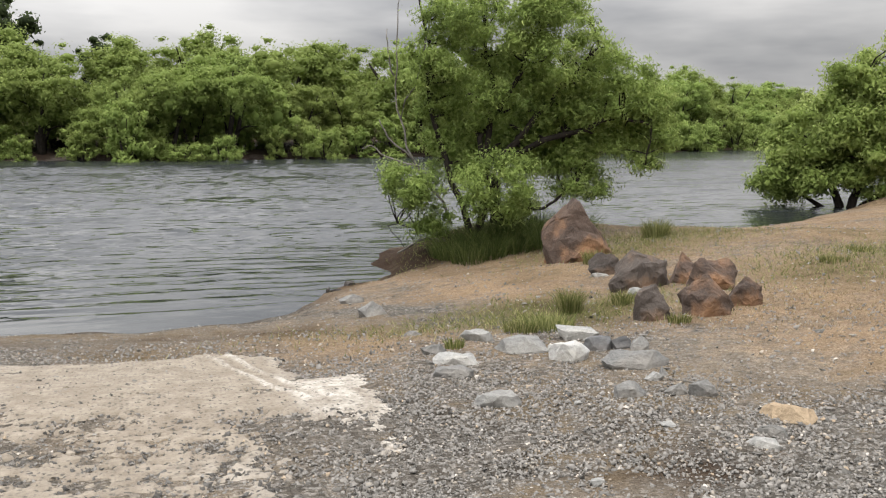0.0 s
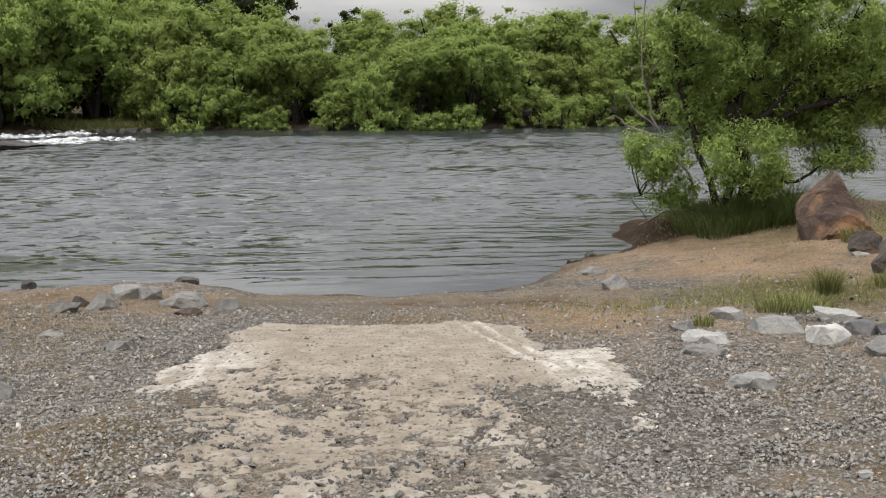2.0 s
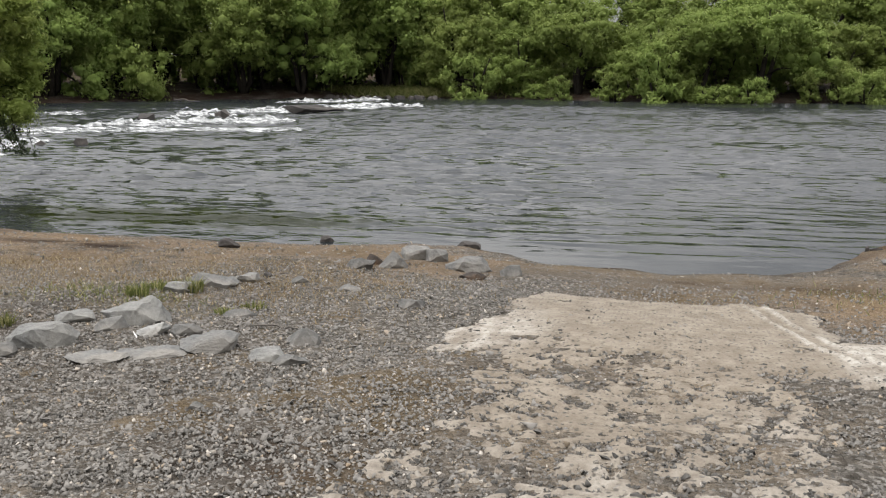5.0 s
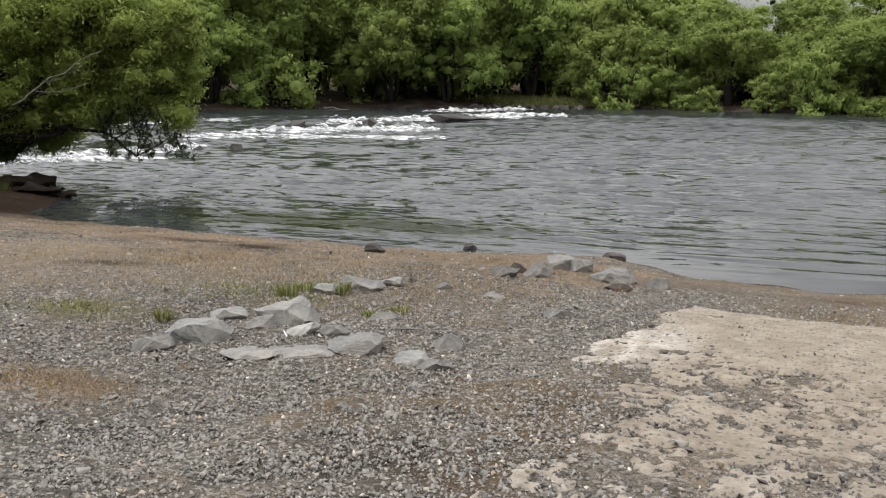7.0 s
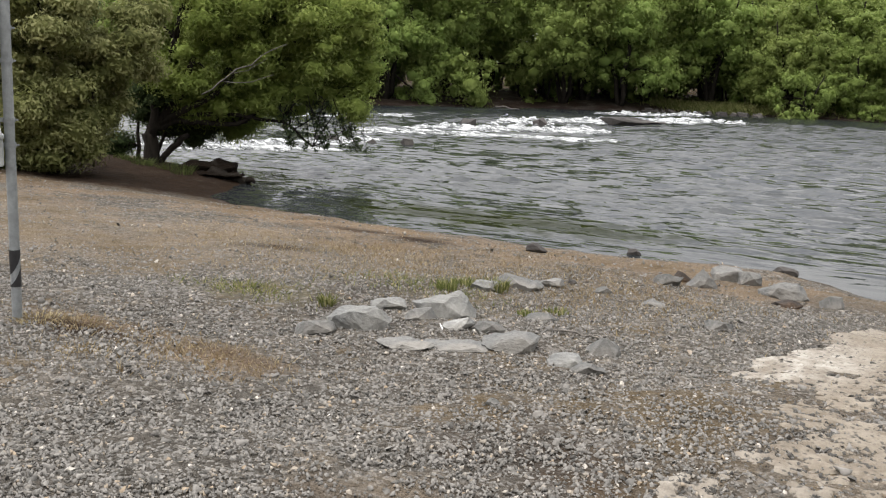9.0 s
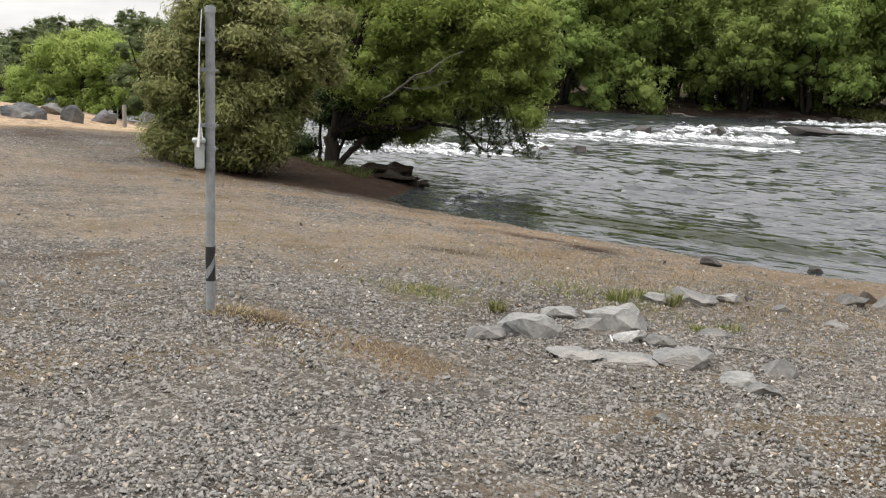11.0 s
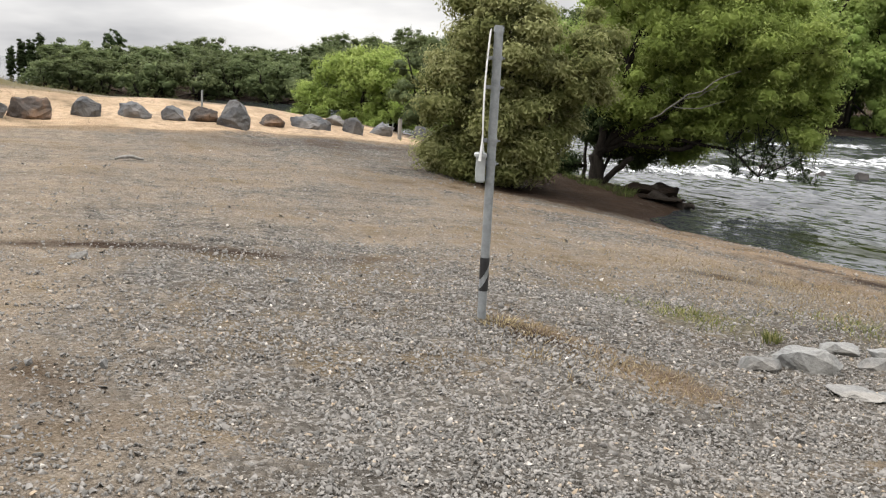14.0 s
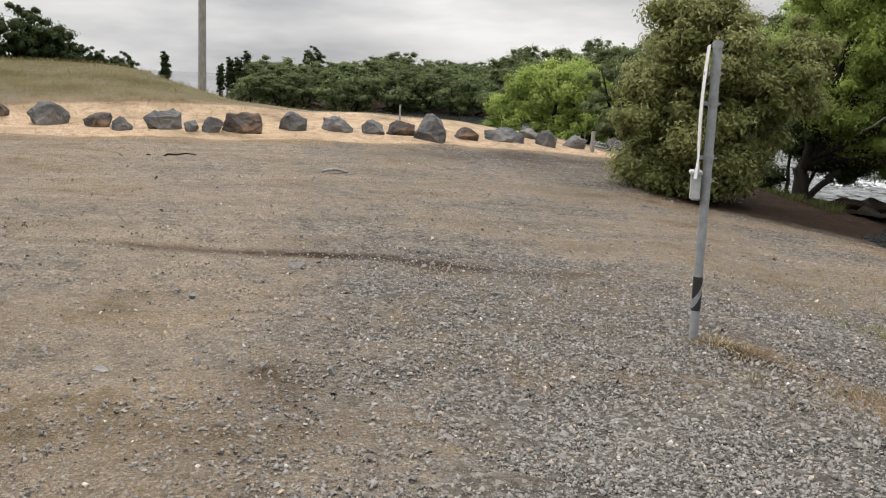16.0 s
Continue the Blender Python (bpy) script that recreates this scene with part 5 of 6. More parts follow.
thicket = far_tree("shrub", "shaded undergrowth between the far willows", 4.0, 5.5, FAR_WILLOW_LEAF, 334, 1800, (0.34, 0.22), 45, -0.1, heart=0.6)
undergrowth = far_tree("shrub", "dark undergrowth on the wooded hillside", 3.0, 5.5, FOREST_LEAF, 434, 2200, (0.22, 0.15), 55, -0.1, "undergrowth on the hillside", "shrub", 0.6)
woods = [far_tree("forest_tree", "dark green tree on the wooded hillside", 6.5, 6.5, FOREST_LEAF, 35, 6000, (0.19, 0.125), 100, -0.22, "wooded hillside"),
         far_tree("forest_tree", "dark green tree on the wooded hillside", 8.0, 6.0, FOREST_LEAF, 36, 6000, (0.19, 0.125), 100, -0.22, "wooded hillside")]
bright = far_tree("shrub", "bright green shrub behind the row of boulders", 3.0, 3.6, WILLOW_LEAF, 39, 20000, (0.10, 0.042), 110, 0.0, "shrubs behind the boulders", "shrub", 0.35)
shade = far_tree("forest_tree", "dark green tree beside the olive bush", 6.0, 4.5, FOREST_LEAF, 40, 13000, (0.13, 0.07), 80, 0.05, "trees behind the bush", "tree", 0.7)
pine = far_tree("pine_tree", "tall dark pine behind the willows", 15.0, 9.0, SHADE_LEAF, 37, 5000, (0.42, 0.24), 70, 0.25, "dark pines", heart=0.7)
poplar = tree("poplar_tree", (0, 0, -200), "narrow dark poplar on the skyline", "tree", [[(0, 0, -0.3, 0.12), (0, 0, 3.0, 0.08), (0.05, 0, 6.5, 0.02)]],
              [(0, 0, 3.6, 0.75, 0.75, 3.2), (0, 0, 5.2, 0.5, 0.5, 2.4)], 110, 0.3, 5200, (0.2, 0.12), SHADE_LEAF, np.random.default_rng(38), twigs=0, sides=4, group="poplars on the skyline", shell=0.2, flush=0.4, face=0.6, corners=3, heart=0.7, cuts=1)


def along(poly, start, end, step, inset, jitter, r):
    """Places along a shoreline, moved inland (to the left of its course)."""
    pts, done = [], 0.0
    for (ax, ay), (bx, by) in zip(poly, poly[1:]):
        length = math.hypot(bx - ax, by - ay)
        ux, uy = (bx - ax) / length, (by - ay) / length
        while done < length:
            x, y = ax + ux * done, ay + uy * done
            x, y = x - uy * inset + r.uniform(-jitter, jitter), y + ux * inset + r.uniform(-jitter, jitter)
            if start < x < end and y > -25 and math.atan2(x, y) < radians(48):
                pts.append((x, y))
            done += step * r.uniform(0.8, 1.2)
        done -= length
    return pts


r = random.Random(5)
shoreline = FAR_SHORE[:22]


def plant(model, x, y, s, sink=0.0, tall=1.0):
    m = pose(x, y, height(x, y) - sink, 0, 0, r.uniform(0, 360)) @ Matrix.Diagonal((s, s, s * tall * r.uniform(0.93, 1.07), 1))
    c = copy_thing(model, m)
    c.matrix_world = m
    return c


def tall_to(x, y, share):
    """Height of a tree whose top closes the skyline seen over the river, or a share of it."""
    side = math.degrees(math.atan2(-x, y))
    up = float(np.interp(side, SKY_SIDE, SKY_UP))
    return max(2.5, (2.6 + math.hypot(x, y) * math.tan(radians(up))) * share - height(x, y))


# the skyline of the far bank: bearing and height in degrees
SKY_SIDE = [-48, -36, -34, -31, -29, -25, -17, -14, -11.5, -6.5, -1, 4, 7.6, 12, 20, 30, 45, 55, 59.5, 62, 64.5, 68.3, 73, 75.4, 80]
SKY_UP = [1.5, 1.7, 1.9, 2.4, 2.8, 3.0, 3.8, 4.7, 3.5, 4.7, 4.2, 4.1, 4.0, 5.1, 6.2, 6.4, 5.2, 3.0, 2.0, 2.0, 1.5, 1.35, 0.75, 0.45, 0.25]


def plant_to(x, y, tall, wide=1.0, kinds=None):
    model = r.choice(kinds or models)
    k = tall / TOPS[model.name]
    m = pose(x, y, height(x, y) - 0.3, 0, 0, r.uniform(0, 360)) @ Matrix.Diagonal((wide * k ** 0.6, wide * k ** 0.6, k, 1))
    copy_thing(model, m).matrix_world = m


TOPS = {model.name: float(np.percentile([v.co.z for v in model.children[-1].data.vertices], 99.7)) for model in models + skirted + woods}
for x, y in along(shoreline, -62, 130, 5.6, 3.6, 1.0, r):
    if math.atan2(-x, y) < radians(55):
        plant_to(x, y, tall_to(x, y, r.uniform(0.60, 0.88)), 1.0, skirted if x > -17 or r.random() < 0.65 else models)
for x, y in along(shoreline, -75, 130, 6.0, 10.0, 1.6, r):
    if math.atan2(-x, y) < radians(55):
        plant_to(x, y, tall_to(x, y, r.uniform(0.92, 1.02)), 1.3)
for x, y in along(shoreline, -62, 120, 3.9, -0.2, 1.0, r):
    if x > -19 and r.random() < 0.8:
        plant(r.choice(shrubs), x, y, r.uniform(0.45, 1.0), 0.35, r.uniform(0.8, 1.35))
for x, y in along(shoreline, -62, 110, 4.0, 7.0, 1.2, r) + [(-38 + 2.6 * k, 91 + 2.5 * math.sin(1.9 * k)) for k in range(12)] + [(-52 + 3.0 * k, 84 + 1.6 * k + 2.0 * math.sin(1.7 * k)) for k in range(9)] + [(-60 + 4.0 * k, 100 + 2 * math.sin(2.3 * k)) for k in range(10)]:
    plant(thicket, x, y, r.uniform(0.8, 1.15), 0.6, 1.3)
for inset, gap, share in ((1.5, 2.6, 0.74), (6, 3.0, 0.8), (12, 3.4, 0.86), (24, 3.8, 0.9), (40, 4.2, 0.95), (62, 4.6, 1.0)):
    for x, y in along(shoreline, -200, -50, gap, inset, 1.5, r):
        if 49 < math.degrees(math.atan2(-x, y)) < 77.8:
            plant_to(x, y, tall_to(x, y, share * r.uniform(0.82, 1.08)), 1.1, woods)
for inset in (0.3, 5, 10, 20, 34, 54):
    for x, y in along(shoreline, -200, -50, 4.6, inset, 1.5, r):
        if 49 < math.degrees(math.atan2(-x, y)) < 77.8:
            plant(undergrowth, x, y, r.uniform(0.7, 1.2), 0.4)
for x, y in ((-31, 86), (-26.5, 90), (-22, 91), (-35, 82), (-29, 97), (-22, 98), (-40, 80), (-36, 90), (-17, 93), (-44, 70), (-47, 78), (-46, 83.5)):
    plant_to(x, y, tall_to(x, y, r.uniform(0.85, 1.05)), 1.1)
for x, y, s in ((-22.8, 116, 1.4), (-16.8, 117, 1.3), (-4.1, 125, 0.98), (-19, 126, 1.45), (-27, 120, 1.2),
                (-120.6, 33.9, 0.38)):
    plant(pine, x, y, s)
for x, y, s in ((-100, -3.5, 0.85), (-100.3, 0.3, 0.78), (-101, 2.4, 0.72), (-104, 4.2, 0.55), (-100, 5.2, 0.46), (-100, 6.6, 0.42), (-101, 7.9, 0.36), (-100, 9.6, 0.32)):
    plant(pine, x, y, s, 4.0 * s)
for x, y, s in ((-119.2, 16.1, 0.85), (-123.1, 23.2, 0.72), (-122.9, 24.3, 0.86), (-122.5, 25.2, 0.9), (-122, 26.1, 0.84)):
    plant(poplar, x, y, s)
for x, y, s in ((-31.0, 17.2, 1.08), (-29.6, 17.8, 0.95), (-28.4, 18.4, 0.75), (-32.3, 16.0, 0.6)):
    plant(bright, x, y, s, 0.1, 1.05)
plant(shade, -26.4, 16.9, 0.62)
for ob in models + skirted + woods + shrubs + [thicket, undergrowth, bright, shade, pine, poplar]:
    for o in (*ob.children_recursive, ob):
        bpy.data.objects.remove(o)

# ---- grass ----
def grass_tuft(x, y, h, w, blades, mat, seed, label, group="grass tufts", lean=0.35):
    g = np.random.default_rng(seed)
    blades, h = int(1.15 * blades), 0.8 * h
    a, q = g.uniform(0, 6.283, blades), w * 0.5 * np.sqrt(g.random(blades))
    bx, by = q * np.cos(a), q * np.sin(a)
    d = np.stack([np.cos(a), np.sin(a)], 1) * (lean * (0.4 + q / (w * 0.5 + 1e-6)))[:, None] + 0.18 * g.normal(size=(blades, 2))
    hh = h * g.uniform(0.45, 1.05, blades)
    wd = 0.0025 + 0.0035 * g.random(blades)
    t = g.uniform(0, 6.283, blades)
    ux, uy = np.cos(t) * wd, np.sin(t) * wd
    v = np.zeros((blades, 5, 3))
    v[:, 0], v[:, 1] = np.stack([bx - ux, by - uy, 0 * bx - 0.02], 1), np.stack([bx + ux, by + uy, 0 * bx - 0.02], 1)
    mx, my = bx + d[:, 0] * hh * 0.35, by + d[:, 1] * hh * 0.35
    v[:, 2], v[:, 3] = np.stack([mx + ux * 0.8, my + uy * 0.8, hh * 0.6], 1), np.stack([mx - ux * 0.8, my - uy * 0.8, hh * 0.6], 1)
    v[:, 4] = np.stack([bx + d[:, 0] * hh, by + d[:, 1] * hh, hh], 1)
    faces = []
    for k in range(blades):
        o = 5 * k
        faces += [(o, o + 1, o + 2, o + 3), (o + 3, o + 2, o + 4)]
    ob = mesh_object("grass_tuft", v.reshape(-1, 3), faces, mat)
    lay = ob.data.color_attributes.new("tint", "FLOAT_COLOR", "POINT")
    data = np.ones((blades * 5, 4), np.float32)
    data[:, :3] = np.repeat(g.random(blades), 5)[:, None]
    lay.data.foreach_set("color", data.ravel())
    ob.location = (x, y, height(x, y))
    return tagged(ob, label, "grass", group)


GREEN_T, DRY_T = "tuft of green grass on the sandy bank", "tuft of dry straw-coloured grass"
for k, (x, y, h, w, n, dry) in enumerate([
        (4.05, 9.3, 0.34, 0.22, 260, 1), (3.45, 8.5, 0.20, 0.50, 420, 0), (3.15, 8.35, 0.15, 0.30, 200, 0), (7.9, 14.6, 0.40, 0.42, 420, 1), (5.95, 12.7, 0.26, 0.36, 260, 0),
        (4.65, 9.3, 0.18, 0.25, 200, 0), (4.55, 8.0, 0.10, 0.2, 120, 0), (2.35, 7.75, 0.12, 0.15, 90, 0), (-4.25, 6.95, 0.13, 0.16, 120, 0), (-4.05, 7.4, 0.15, 0.22, 200, 0)]):
    grass_tuft(x, y, h, w, n, GRASS_LEAF, 900 + k, GREEN_T)
for k, (x, y, h, w, n) in enumerate([(-4.55, 5.75, 0.12, 0.12, 90), (-4.3, 7.3, 0.10, 0.20, 120), (-5.35, 5.75, 0.04, 0.5, 110), (-3.35, 6.6, 0.07, 0.14, 90), (-3.3, 7.0, 0.06, 0.2, 90),
                                     (7.9, 10.2, 0.10, 0.35, 160), (8.6, 10.6, 0.10, 0.3, 160), (5.5, 15.3, 0.22, 0.5, 300)]):
    grass_tuft(x, y, h, w, n, GRASS_LEAF, 930 + k, GREEN_T)
# grass under both willows, the shade of the crowns put into its colour
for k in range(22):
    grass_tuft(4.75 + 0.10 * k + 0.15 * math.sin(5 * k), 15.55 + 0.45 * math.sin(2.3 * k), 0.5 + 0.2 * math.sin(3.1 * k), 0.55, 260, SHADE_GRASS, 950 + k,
               "long grass under the willow, darkened for its shade", "long grass under the willow", 0.6)
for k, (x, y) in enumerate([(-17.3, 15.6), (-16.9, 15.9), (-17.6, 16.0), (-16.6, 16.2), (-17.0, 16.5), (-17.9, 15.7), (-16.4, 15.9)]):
    grass_tuft(x, y, 0.2 + 0.07 * math.sin(3 * k), 0.45, 130, SHADE_GRASS, 990 + k, "grass darkened for shade at the foot of the leaning willow", "grass under the leaning willow", 0.7)
for k, (x, y, h, w, n) in enumerate([(-5.45, 4.0, 0.05, 0.3, 160), (-5.2, 4.08, 0.04, 0.3, 140), (-4.6, 3.62, 0.035, 0.2, 50)]):
    grass_tuft(x, y, h, w, n, DRY_LEAF, 970 + k, DRY_T, "dry grass by the post", 1.2)


def short_grass(name, spots, count, mat, label, seed, h=0.05, wd=0.005):
    """Short sparse blades over soft spots (x, y, sx, sy)."""
    g = np.random.default_rng(seed)
    w = np.array([s[2] * s[3] for s in spots])
    k = g.choice(len(spots), count, p=w / w.sum())
    sp = np.array(spots)[k]
    x, y = sp[:, 0] + sp[:, 2] * g.normal(size=count), sp[:, 1] + sp[:, 3] * g.normal(size=count)
    z = ground_height(x, y)
    hh, a = h * g.uniform(0.4, 1.4, count), g.uniform(0, 6.283, count)
    dx, dy = g.normal(size=count) * hh * 0.8, g.normal(size=count) * hh * 0.8
    v = np.stack([np.stack([x - wd * np.cos(a), y - wd * np.sin(a), z - 0.01], 1), np.stack([x + wd * np.cos(a), y + wd * np.sin(a), z - 0.01], 1),
                  np.stack([x + dx, y + dy, z + hh], 1)], 1)[z > 0.05]
    n = len(v)
    ob = mesh_object(name, v.reshape(-1, 3), np.arange(3 * n).reshape(-1, 3), mat)
    lay = ob.data.color_attributes.new("tint", "FLOAT_COLOR", "POINT")
    data = np.ones((n * 3, 4), np.float32)
    data[:, :3] = np.repeat(g.random(n), 3)[:, None]
    lay.data.foreach_set("color", data.ravel())
    return tagged(ob, label, "grass", kind="stuff")


short_grass("short_grass", [(3.7, 9.3, 1.1, 0.5), (7.4, 14.2, 1.0, 0.9), (8.8, 10.3, 1.2, 0.7), (5.8, 16.8, 1.0, 0.8), (-5.35, 5.75, 0.35, 0.15), (-4.4, 6.9, 0.4, 0.2)], 15000, GRASS_LEAF,
            "short sparse green grass on the bank", 41, 0.06)
short_grass("dry_grass", [(-3.4, 8.0, 0.7, 0.7), (-5.3, 8.2, 1.5, 1.0), (6.3, 8.0, 0.9, 0.7), (2.1, 8.9, 0.4, 0.4), (-4.5, 3.6, 0.3, 0.22), (-5.2, 4.15, 0.35, 0.16), (-4.2, 4.0, 0.3, 0.2), (-4.0, 4.15, 0.25, 0.13), (-3.8, 3.95, 0.2, 0.1), (-4.0, 4.15, 0.25, 0.13)], 11500, DRY_LEAF,
            "short dry straw lying on sandy ground", 42, 0.035)
short_grass("hill_grass", [(-41, -2.5, 7.5, 6.0), (-31, 1, 2.5, 4.0)], 20000, HILL_LEAF, "short dry olive grass on the low hill", 43, 0.14)
short_grass("bank_grass", [(-26, 86.5, 2.5, 1.2), (-21, 84.5, 2.5, 0.8)], 6000, GRASS_LEAF, "green grass on the low far bank", 44, 0.5, 0.05)

# ---- rapids ----
def white_water(bands, seed):
    """Broken crests of foam along bands (x0, y0, x1, y1, crests, width, height)."""
    g = np.random.default_rng(seed)
    verts, faces = [], []
    for x0, y0, x1, y1, crests, spread_, top in bands:
        for _ in range(crests):
            t = g.random()
            cx, cy = x0 + (x1 - x0) * t + g.normal() * spread_ * 0.6, y0 + (y1 - y0) * t + g.normal() * spread_
            ang = math.atan2(-cx, cy) + g.normal() * 0.22
            ux, uy = math.cos(ang), math.sin(ang)
            length, width, tall = g.lognormal(0.95, 0.5), g.uniform(0.35, 0.9), top * g.uniform(0.3, 1.1)
            nu, nv, start, k = 20, 7, len(verts), g.uniform(0, 90)
            for i in range(nu):
                for j in range(nv):
                    u, v = i / (nu - 1) * 2 - 1, j / (nv - 1) * 2 - 1
                    edge = max(0.0, 1 - u * u) * max(0.0, 1 - v * v)
                    p = Vector((cx + ux * u * length * 0.5 - uy * v * width * 0.5, cy + uy * u * length * 0.5 + ux * v * width * 0.5, 0))
                    lump = 0.30 + 1.5 * noise.fractal(Vector((u * length * 0.9 + k, v * 0.8, k)), 0.8, 2.0, 3)
                    off = 0.22 * noise.noise(Vector((u * length * 0.7 + k, 3.3, k)))
                    verts.append((p.x - uy * off, p.y + ux * off, 0.11 + 1.5 * tall * edge ** 0.7 * max(lump, -0.9) - 0.2 * (1 - edge) ** 2))
            for i in range(nu - 1):
                for j in range(nv - 1):
                    a = start + i * nv + j
                    faces.append((a, a + nv, a + nv + 1, a + 1))
    ob = mesh_object("white_water", np.array(verts), np.array(faces), FOAM, None, True)
    return tagged(ob, "white foaming crests of the rapids", "rapids", kind="stuff")


FOAM_BANDS = [(-24.2, 40.5, -19.1, 45.0), (-25.7, 48.1, -18.9, 66.5), (-22.3, 37.4, -15.3, 39.3), (-26.2, 36.4, -21.4, 37.4), (-22.9, 23.1, -21.3,
    24.7), (-22.6, 27.7, -22.4, 30.5), (-35.6, 41.0, -32.6, 51.8), (-28.2, 69.8, -22.1, 79.4)]
white_water([(*FOAM_BANDS[0], 62, 1.1, 0.12), (*FOAM_BANDS[1], 80, 1.8, 0.11), (*FOAM_BANDS[2], 18, 0.3, 0.03), (*FOAM_BANDS[3], 14, 0.6, 0.05), (*FOAM_BANDS[4], 15, 0.8, 0.08),
             (*FOAM_BANDS[5], 12, 0.8, 0.07), (*FOAM_BANDS[6], 12, 1.6, 0.06), (*FOAM_BANDS[7], 16, 0.6, 0.12)], 77)
for k, (x, y, w, h, d) in enumerate([(-19.9, 53.6, 4.0, 0.30, 1.2), (-19.8, 30.2, 0.5, 0.25, 0.4), (-22.2, 28.6, 0.9, 0.3, 0.6), (-20.8, 29.4, 0.35, 0.2, 0.3), (-24.0, 42, 0.8, 0.5, 0.6), (-22.5, 47, 0.9, 0.55, 0.7)]):
    rock("river_rock", (x, y, 0.22 if k == 0 else 0.0), w, h, WET_STONE, 1000 + k, "dark wet rock breaking the rapids", "rock", "rocks in the rapids", d, math.degrees(math.atan2(-x, y)), 0.6)
for k in range(22):
    x, y = -29.0 + 0.47 * k, 80.6 + 0.03 * k + 0.7 * math.sin(3 * k)
    w = 0.4 + 0.7 * abs(math.sin(2.1 * k)) ** 2
    rock("bank_rock", (x, y, max(0.0, height(x, y)) - 0.05), w, 0.4 * w, WET_STONE, 1050 + k, "dark rock along the far grassy bank", "rock", "rocks on the far bank", sink=1.5, fine=False)

for k, (x, y, w, h) in enumerate([(2.75, 15.35, 0.22, 0.07), (2.62, 15.3, 0.09, 0.10), (-5.3, 14.3, 0.3, 0.1)]):
    rock("river_rock", (x, y, 0.0), w, h, WET_STONE, 1200 + k, "small dark wet stone in the shallows", "rock", "stones in the shallows", w * 0.6, 40, 0.8)

# earth bank, shade put into its colour, and root stump under the leaning willow
v, f = tubes([wind([(-17.4, 16.4, 0.16, 0.22), (-16.6, 16.6, 0.13, 0.16), (-16.0, 16.8, 0.10, 0.14), (-15.5, 16.95, 0.09, 0.10), (-15.2, 16.9, 0.07, 0.04)], rng, 5, 0.14),
              wind([(-17.0, 16.2, 0.10, 0.20), (-16.4, 16.3, 0.08, 0.14), (-15.8, 16.3, 0.03, 0.07)], rng, 5, 0.14),
              wind([(-16.8, 16.8, 0.2, 0.10), (-16.3, 17.2, 0.16, 0.07), (-15.9, 17.3, 0.05, 0.03)], rng, 4, 0.14)], 9)
tagged(mesh_object("stump", v, f, BARK, None, True), "dark waterworn stump jutting over the river", "stump")
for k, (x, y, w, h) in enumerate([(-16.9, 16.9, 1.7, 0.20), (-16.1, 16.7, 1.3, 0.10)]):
    rock("earth_clod", (x, y, max(0.0, height(x, y))), w, h, EARTH, 1300 + k, "clod of earth, darkened for shade, at the foot of the willow", "earth", "earth under the willow", w * 0.7, 40, 0.8, 22, chips=2.4)
v, f = tubes([wind([(-37.0, 69.2, 0.2, 0.06), (-35.6, 68.2, 0.26, 0.055), (-33.7, 66.8, 0.16, 0.03)], rng, 3, 0.02)], 6)
tagged(mesh_object("driftwood", v, f, DEAD_WOOD, None, True), "pale driftwood branch stranded in the river", "driftwood")


# ---- sign post ----
def cylinder_bm(radius, z0, z1, sides=20, bevel_=0.0):
    bm = bmesh.new()
    bmesh.ops.create_cone(bm, cap_ends=True, segments=sides, radius1=radius, radius2=radius, depth=z1 - z0, matrix=Matrix.Translation((0, 0, (z0 + z1) / 2)))
    if bevel_:
        rim = [e for e in bm.edges if all(abs(v.co.z - z1) < 1e-5 for v in e.verts)]
        bmesh.ops.bevel(bm, geom=rim, offset=bevel_, segments=2, affect="EDGES")
    return bm


def box_bm(cx, cy, cz, sx, sy, sz, bevel_=0.003):
    bm = bmesh.new()
    bmesh.ops.create_cube(bm, size=1, matrix=Matrix.Translation((cx, cy, cz)) @ Matrix.Diagonal((sx, sy, sz, 1)))
    bmesh.ops.bevel(bm, geom=bm.edges[:], offset=bevel_, segments=2, affect="EDGES")
    return bm


# its own frame: x across the view, y away from the ramp
POST = (-5.56, 3.93)
post = thing("sign_post", (*POST, height(*POST) - 0.02), "grey galvanised sign post standing in loose gravel", "sign post", turn=55)
part("pole", cylinder_bm(0.03, -0.2, 1.98, 20), GALVANISED, post)
part("cap", cylinder_bm(0.034, 1.955, 2.0, 20, 0.008), GALVANISED, post)
for zc in (1.79, 1.60, 1.25, 1.10):
    clamp = part("clamp", cylinder_bm(0.036, zc - 0.014, zc + 0.014, 20), GALVANISED, post)
    part("clamp_lug", box_bm(-0.045, 0, zc, 0.05, 0.022, 0.026), GALVANISED, clamp)
    part("bolt", box_bm(0.043, 0, zc, 0.02, 0.012, 0.012), GALVANISED, clamp)
# thin sheet seen along its edge, bowed and curling out at its foot
bm = bmesh.new()
cols, rows_ = 8, 24
grid = {}
for i in range(cols + 1):
    for j in range(rows_ + 1):
        zz = 1.12 + 0.85 * j / rows_
        yy = -0.16 + 0.36 * i / cols
        curl = 0.035 * max(0.0, (1.42 - zz) / 0.3) ** 2 * (1 if i < 4 else 0.4)
        xx = -0.05 - 0.018 * math.sin((zz - 1.1) * 3.6) - curl * math.sin(i * 0.7 + 0.5)
        grid[i, j, 0], grid[i, j, 1] = bm.verts.new((xx, yy, zz)), bm.verts.new((xx - 0.004, yy, zz))
for i in range(cols):
    for j in range(rows_):
        bm.faces.new((grid[i, j, 0], grid[i + 1, j, 0], grid[i + 1, j + 1, 0], grid[i, j + 1, 0]))
        bm.faces.new((grid[i, j, 1], grid[i, j + 1, 1], grid[i + 1, j + 1, 1], grid[i + 1, j, 1]))
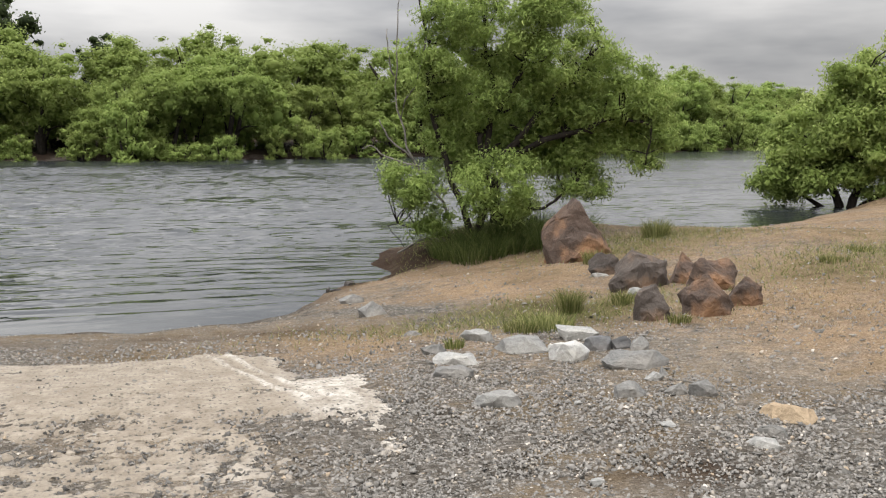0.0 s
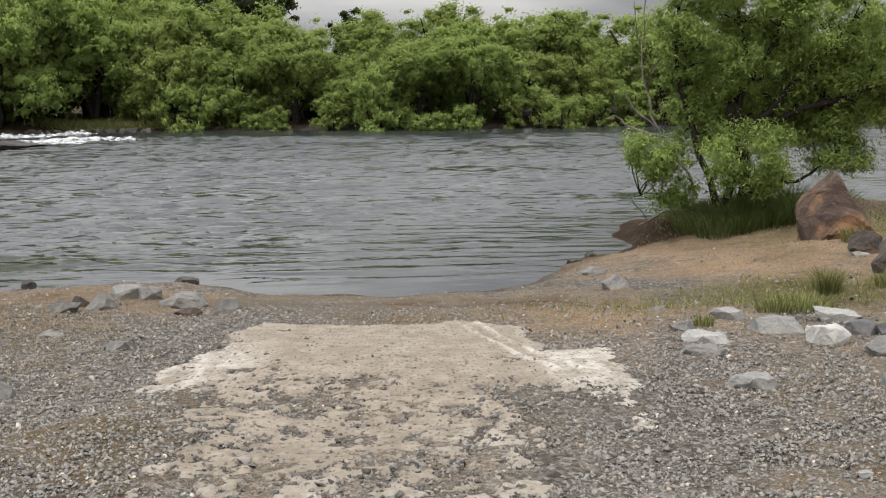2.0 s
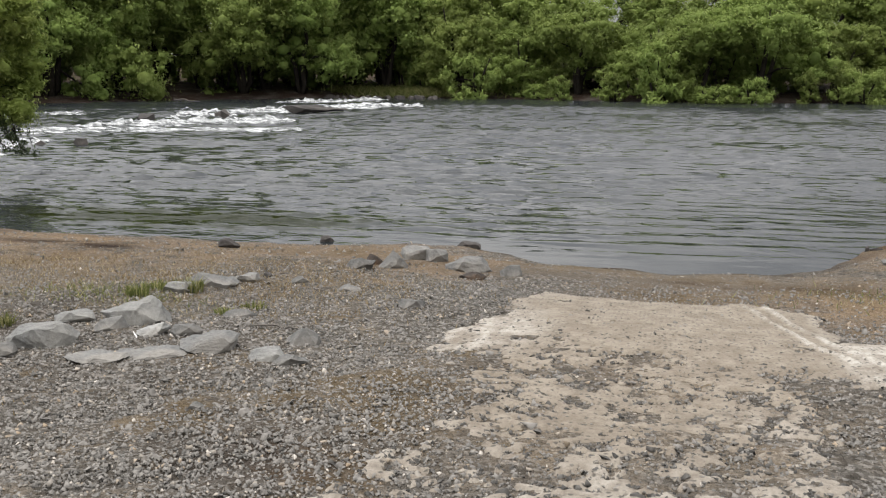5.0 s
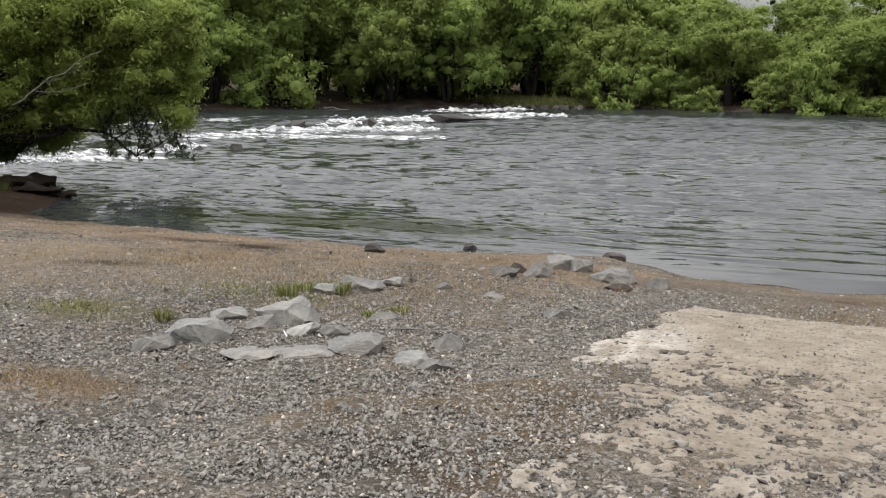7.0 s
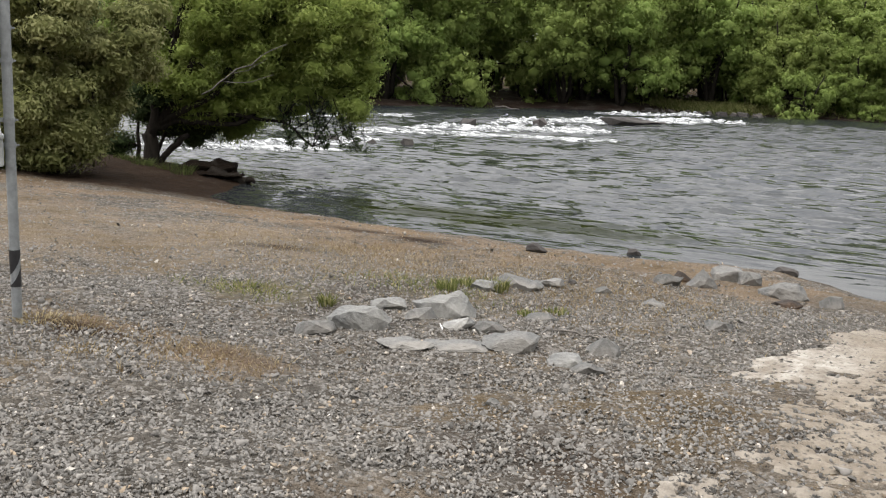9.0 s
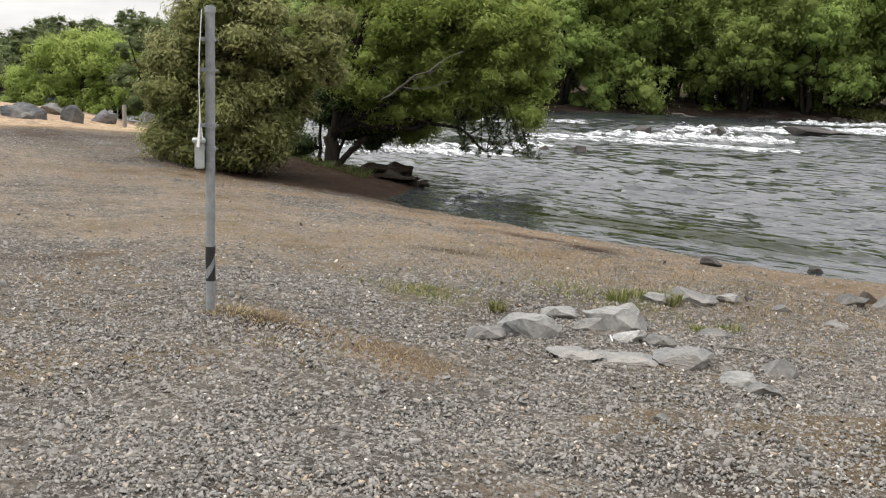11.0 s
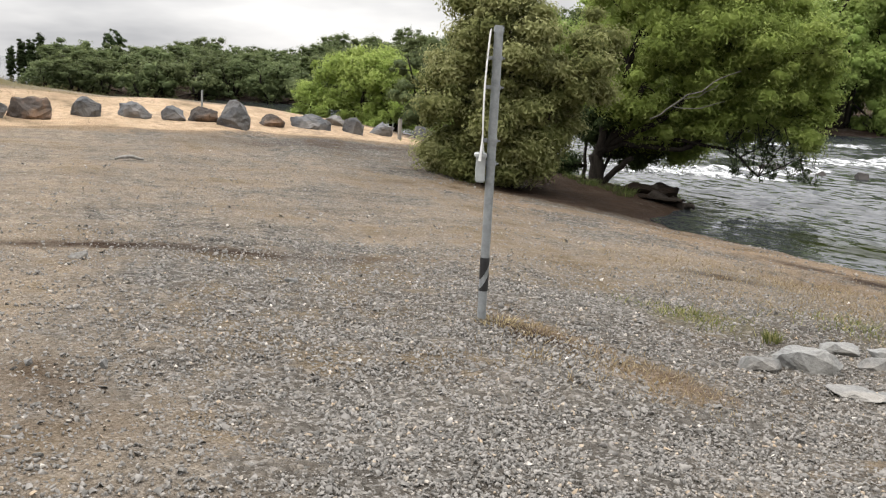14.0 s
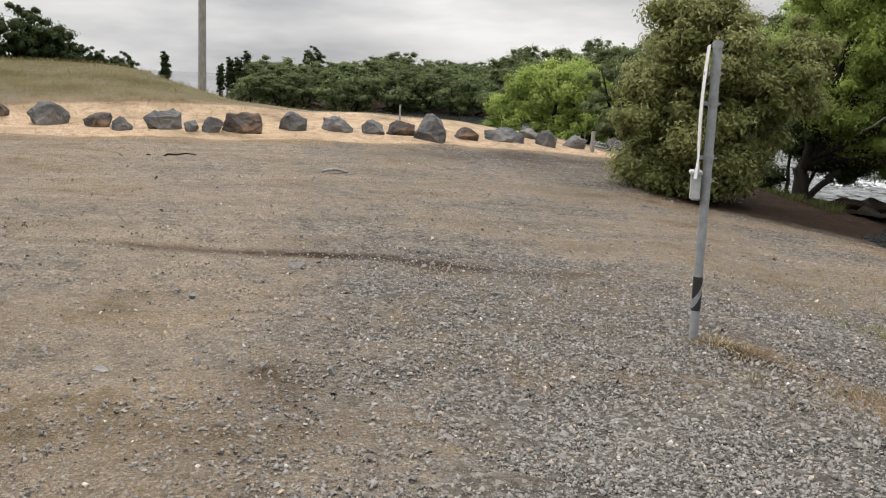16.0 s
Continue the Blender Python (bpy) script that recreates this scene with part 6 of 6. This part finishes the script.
edge = [(i, 0) for i in range(cols + 1)] + [(cols, j) for j in range(1, rows_ + 1)] + [(i, rows_) for i in range(cols - 1, -1, -1)] + [(0, j) for j in range(rows_ - 1, 0, -1)]
for (a, b), (c_, d_) in zip(edge, edge[1:] + edge[:1]):
    bm.faces.new((grid[a, b, 0], grid[a, b, 1], grid[c_, d_, 1], grid[c_, d_, 0]))
bmesh.ops.recalc_face_normals(bm, faces=bm.faces)
part("sign_sheet", bm, WHITE_SHEET, post, "white weathered sign sheet curling at its foot")
holder = part("box", box_bm(-0.068, 0.0, 1.06, 0.062, 0.16, 0.17, 0.008), GREY_PLASTIC, post, "grey plastic box")
part("lid", box_bm(-0.072, -0.005, 1.152, 0.082, 0.18, 0.022, 0.005), GREY_PLASTIC, holder)
part("hinge", box_bm(-0.07, -0.07, 1.172, 0.03, 0.02, 0.02, 0.003), GREY_PLASTIC, holder)
# black tape wound round with a pale gap on the slant
bm = bmesh.new()
for side in (0, 1):
    ring = []
    for k in range(25):
        a = 2 * math.pi * k / 24
        cut = 0.06 * math.cos(a - 0.4)
        lo, hi = (0.23, 0.305 + cut) if side == 0 else (0.37 + cut, 0.46)
        if hi - lo < 0.004:
            hi = lo + 0.004
        ring.append((bm.verts.new((0.0325 * math.cos(a), 0.0325 * math.sin(a), lo)), bm.verts.new((0.0325 * math.cos(a), 0.0325 * math.sin(a), hi))))
    for p, q in zip(ring, ring[1:]):
        bm.faces.new((p[0], q[0], q[1], p[1]))
part("tape", bm, BLACK_TAPE, post, "black tape wound round the foot")

# ---- utility pole, small posts, litter ----
px, py = -43.74, 7.27
utility = thing("utility_pole", (px, py, height(px, py)), "tall weathered wooden utility pole behind the hill", "utility pole")
bm = bmesh.new()
bmesh.ops.create_cone(bm, cap_ends=True, segments=18, radius1=0.185, radius2=0.13, depth=11, matrix=Matrix.Translation((0, 0, 5.0)))
part("pole", bm, POLE_WOOD, utility)
part("ground_collar", cylinder_bm(0.20, -0.3, 0.5, 18, 0.02), POLE_WOOD, utility)
x, y = -23.9, 14.5
tagged(part("fence_post", box_bm(0, 0, 0.2, 0.09, 0.09, 0.75, 0.012), POLE_WOOD, None), "short weathered wooden post behind the boulders", "post").location = (x, y, height(x, y))
x, y = -24.9, 9.15
tagged(part("marker_post", cylinder_bm(0.025, -0.2, 0.62, 12, 0.004), GALVANISED, None), "thin grey steel marker post behind the boulders", "post").location = (x, y, height(x, y))


def stick(pts, mat, label, name="stick"):
    g = np.random.default_rng(len(pts) * 7 + int(abs(pts[0][0]) * 10))
    v_, f_ = tubes([wind([(x_, y_, height(x_, y_) + z_, r_) for x_, y_, z_, r_ in pts], g, 3, 0.05)], 6)
    return tagged(mesh_object(name, v_, f_, mat, None, True), label, name)


stick([(-16.4, 5.0, 0.03, 0.02), (-16.5, 4.8, 0.06, 0.035), (-16.45, 4.55, 0.03, 0.02)], POLE_WOOD, "pale weathered piece of wood on the gravel")
stick([(-19.0, 2.0, 0.02, 0.015), (-19.2, 2.4, 0.03, 0.02), (-19.1, 2.9, 0.02, 0.012)], BARK, "dark fallen twig lying on the gravel")
stick([(-3.45, 5.55, 0.008, 0.004), (-3.48, 5.58, 0.022, 0.005), (-3.5, 5.6, 0.035, 0.003)], LITTER_WHITE, "white sliver of shell among the rocks", "shell")
stick([(-2.95, 6.15, 0.015, 0.008), (-2.8, 6.25, 0.02, 0.007), (-2.65, 6.25, 0.015, 0.005)], DEAD_WOOD, "pale twig lying among the rocks")
for k, (x, y, w, h) in enumerate([(2.44, 5.52, 0.06, 0.025), (1.92, 4.16, 0.09, 0.03), (3.37, 6.16, 0.10, 0.06), (2.65, 4.82, 0.10, 0.02), (-4.13, 2.25, 0.035, 0.02), (-4.01, 2.21, 0.04, 0.02), (5.6, 11.75, 0.2, 0.05)]):
    rock("white_stone", (x, y, height(x, y)), w, h, PALE_STONE, 1400 + k, "small white chip of stone lying on gravel", "stone", "white chips of stone", w * 0.7, 30 * k, 0.4, 14)
for k, (x, y, w, h) in enumerate([(2.5, 5.8, 0.05, 0.03), (-5.59, 0.17, 0.11, 0.03), (-8.28, 1.93, 0.16, 0.06), (-5.36, 0.96, 0.05, 0.03), (-5.2, 1.29, 0.06, 0.05), (-7.3, 0.9, 0.07, 0.04), (-7.05, 3.2, 0.12, 0.03)]):
    rock("stone", (x, y, height(x, y)), w, h, GREY_STONE, 1450 + k, "loose grey stone on the gravel car park", "stone", "loose stones", w * 0.7, 40 * k, 0.4, 14)
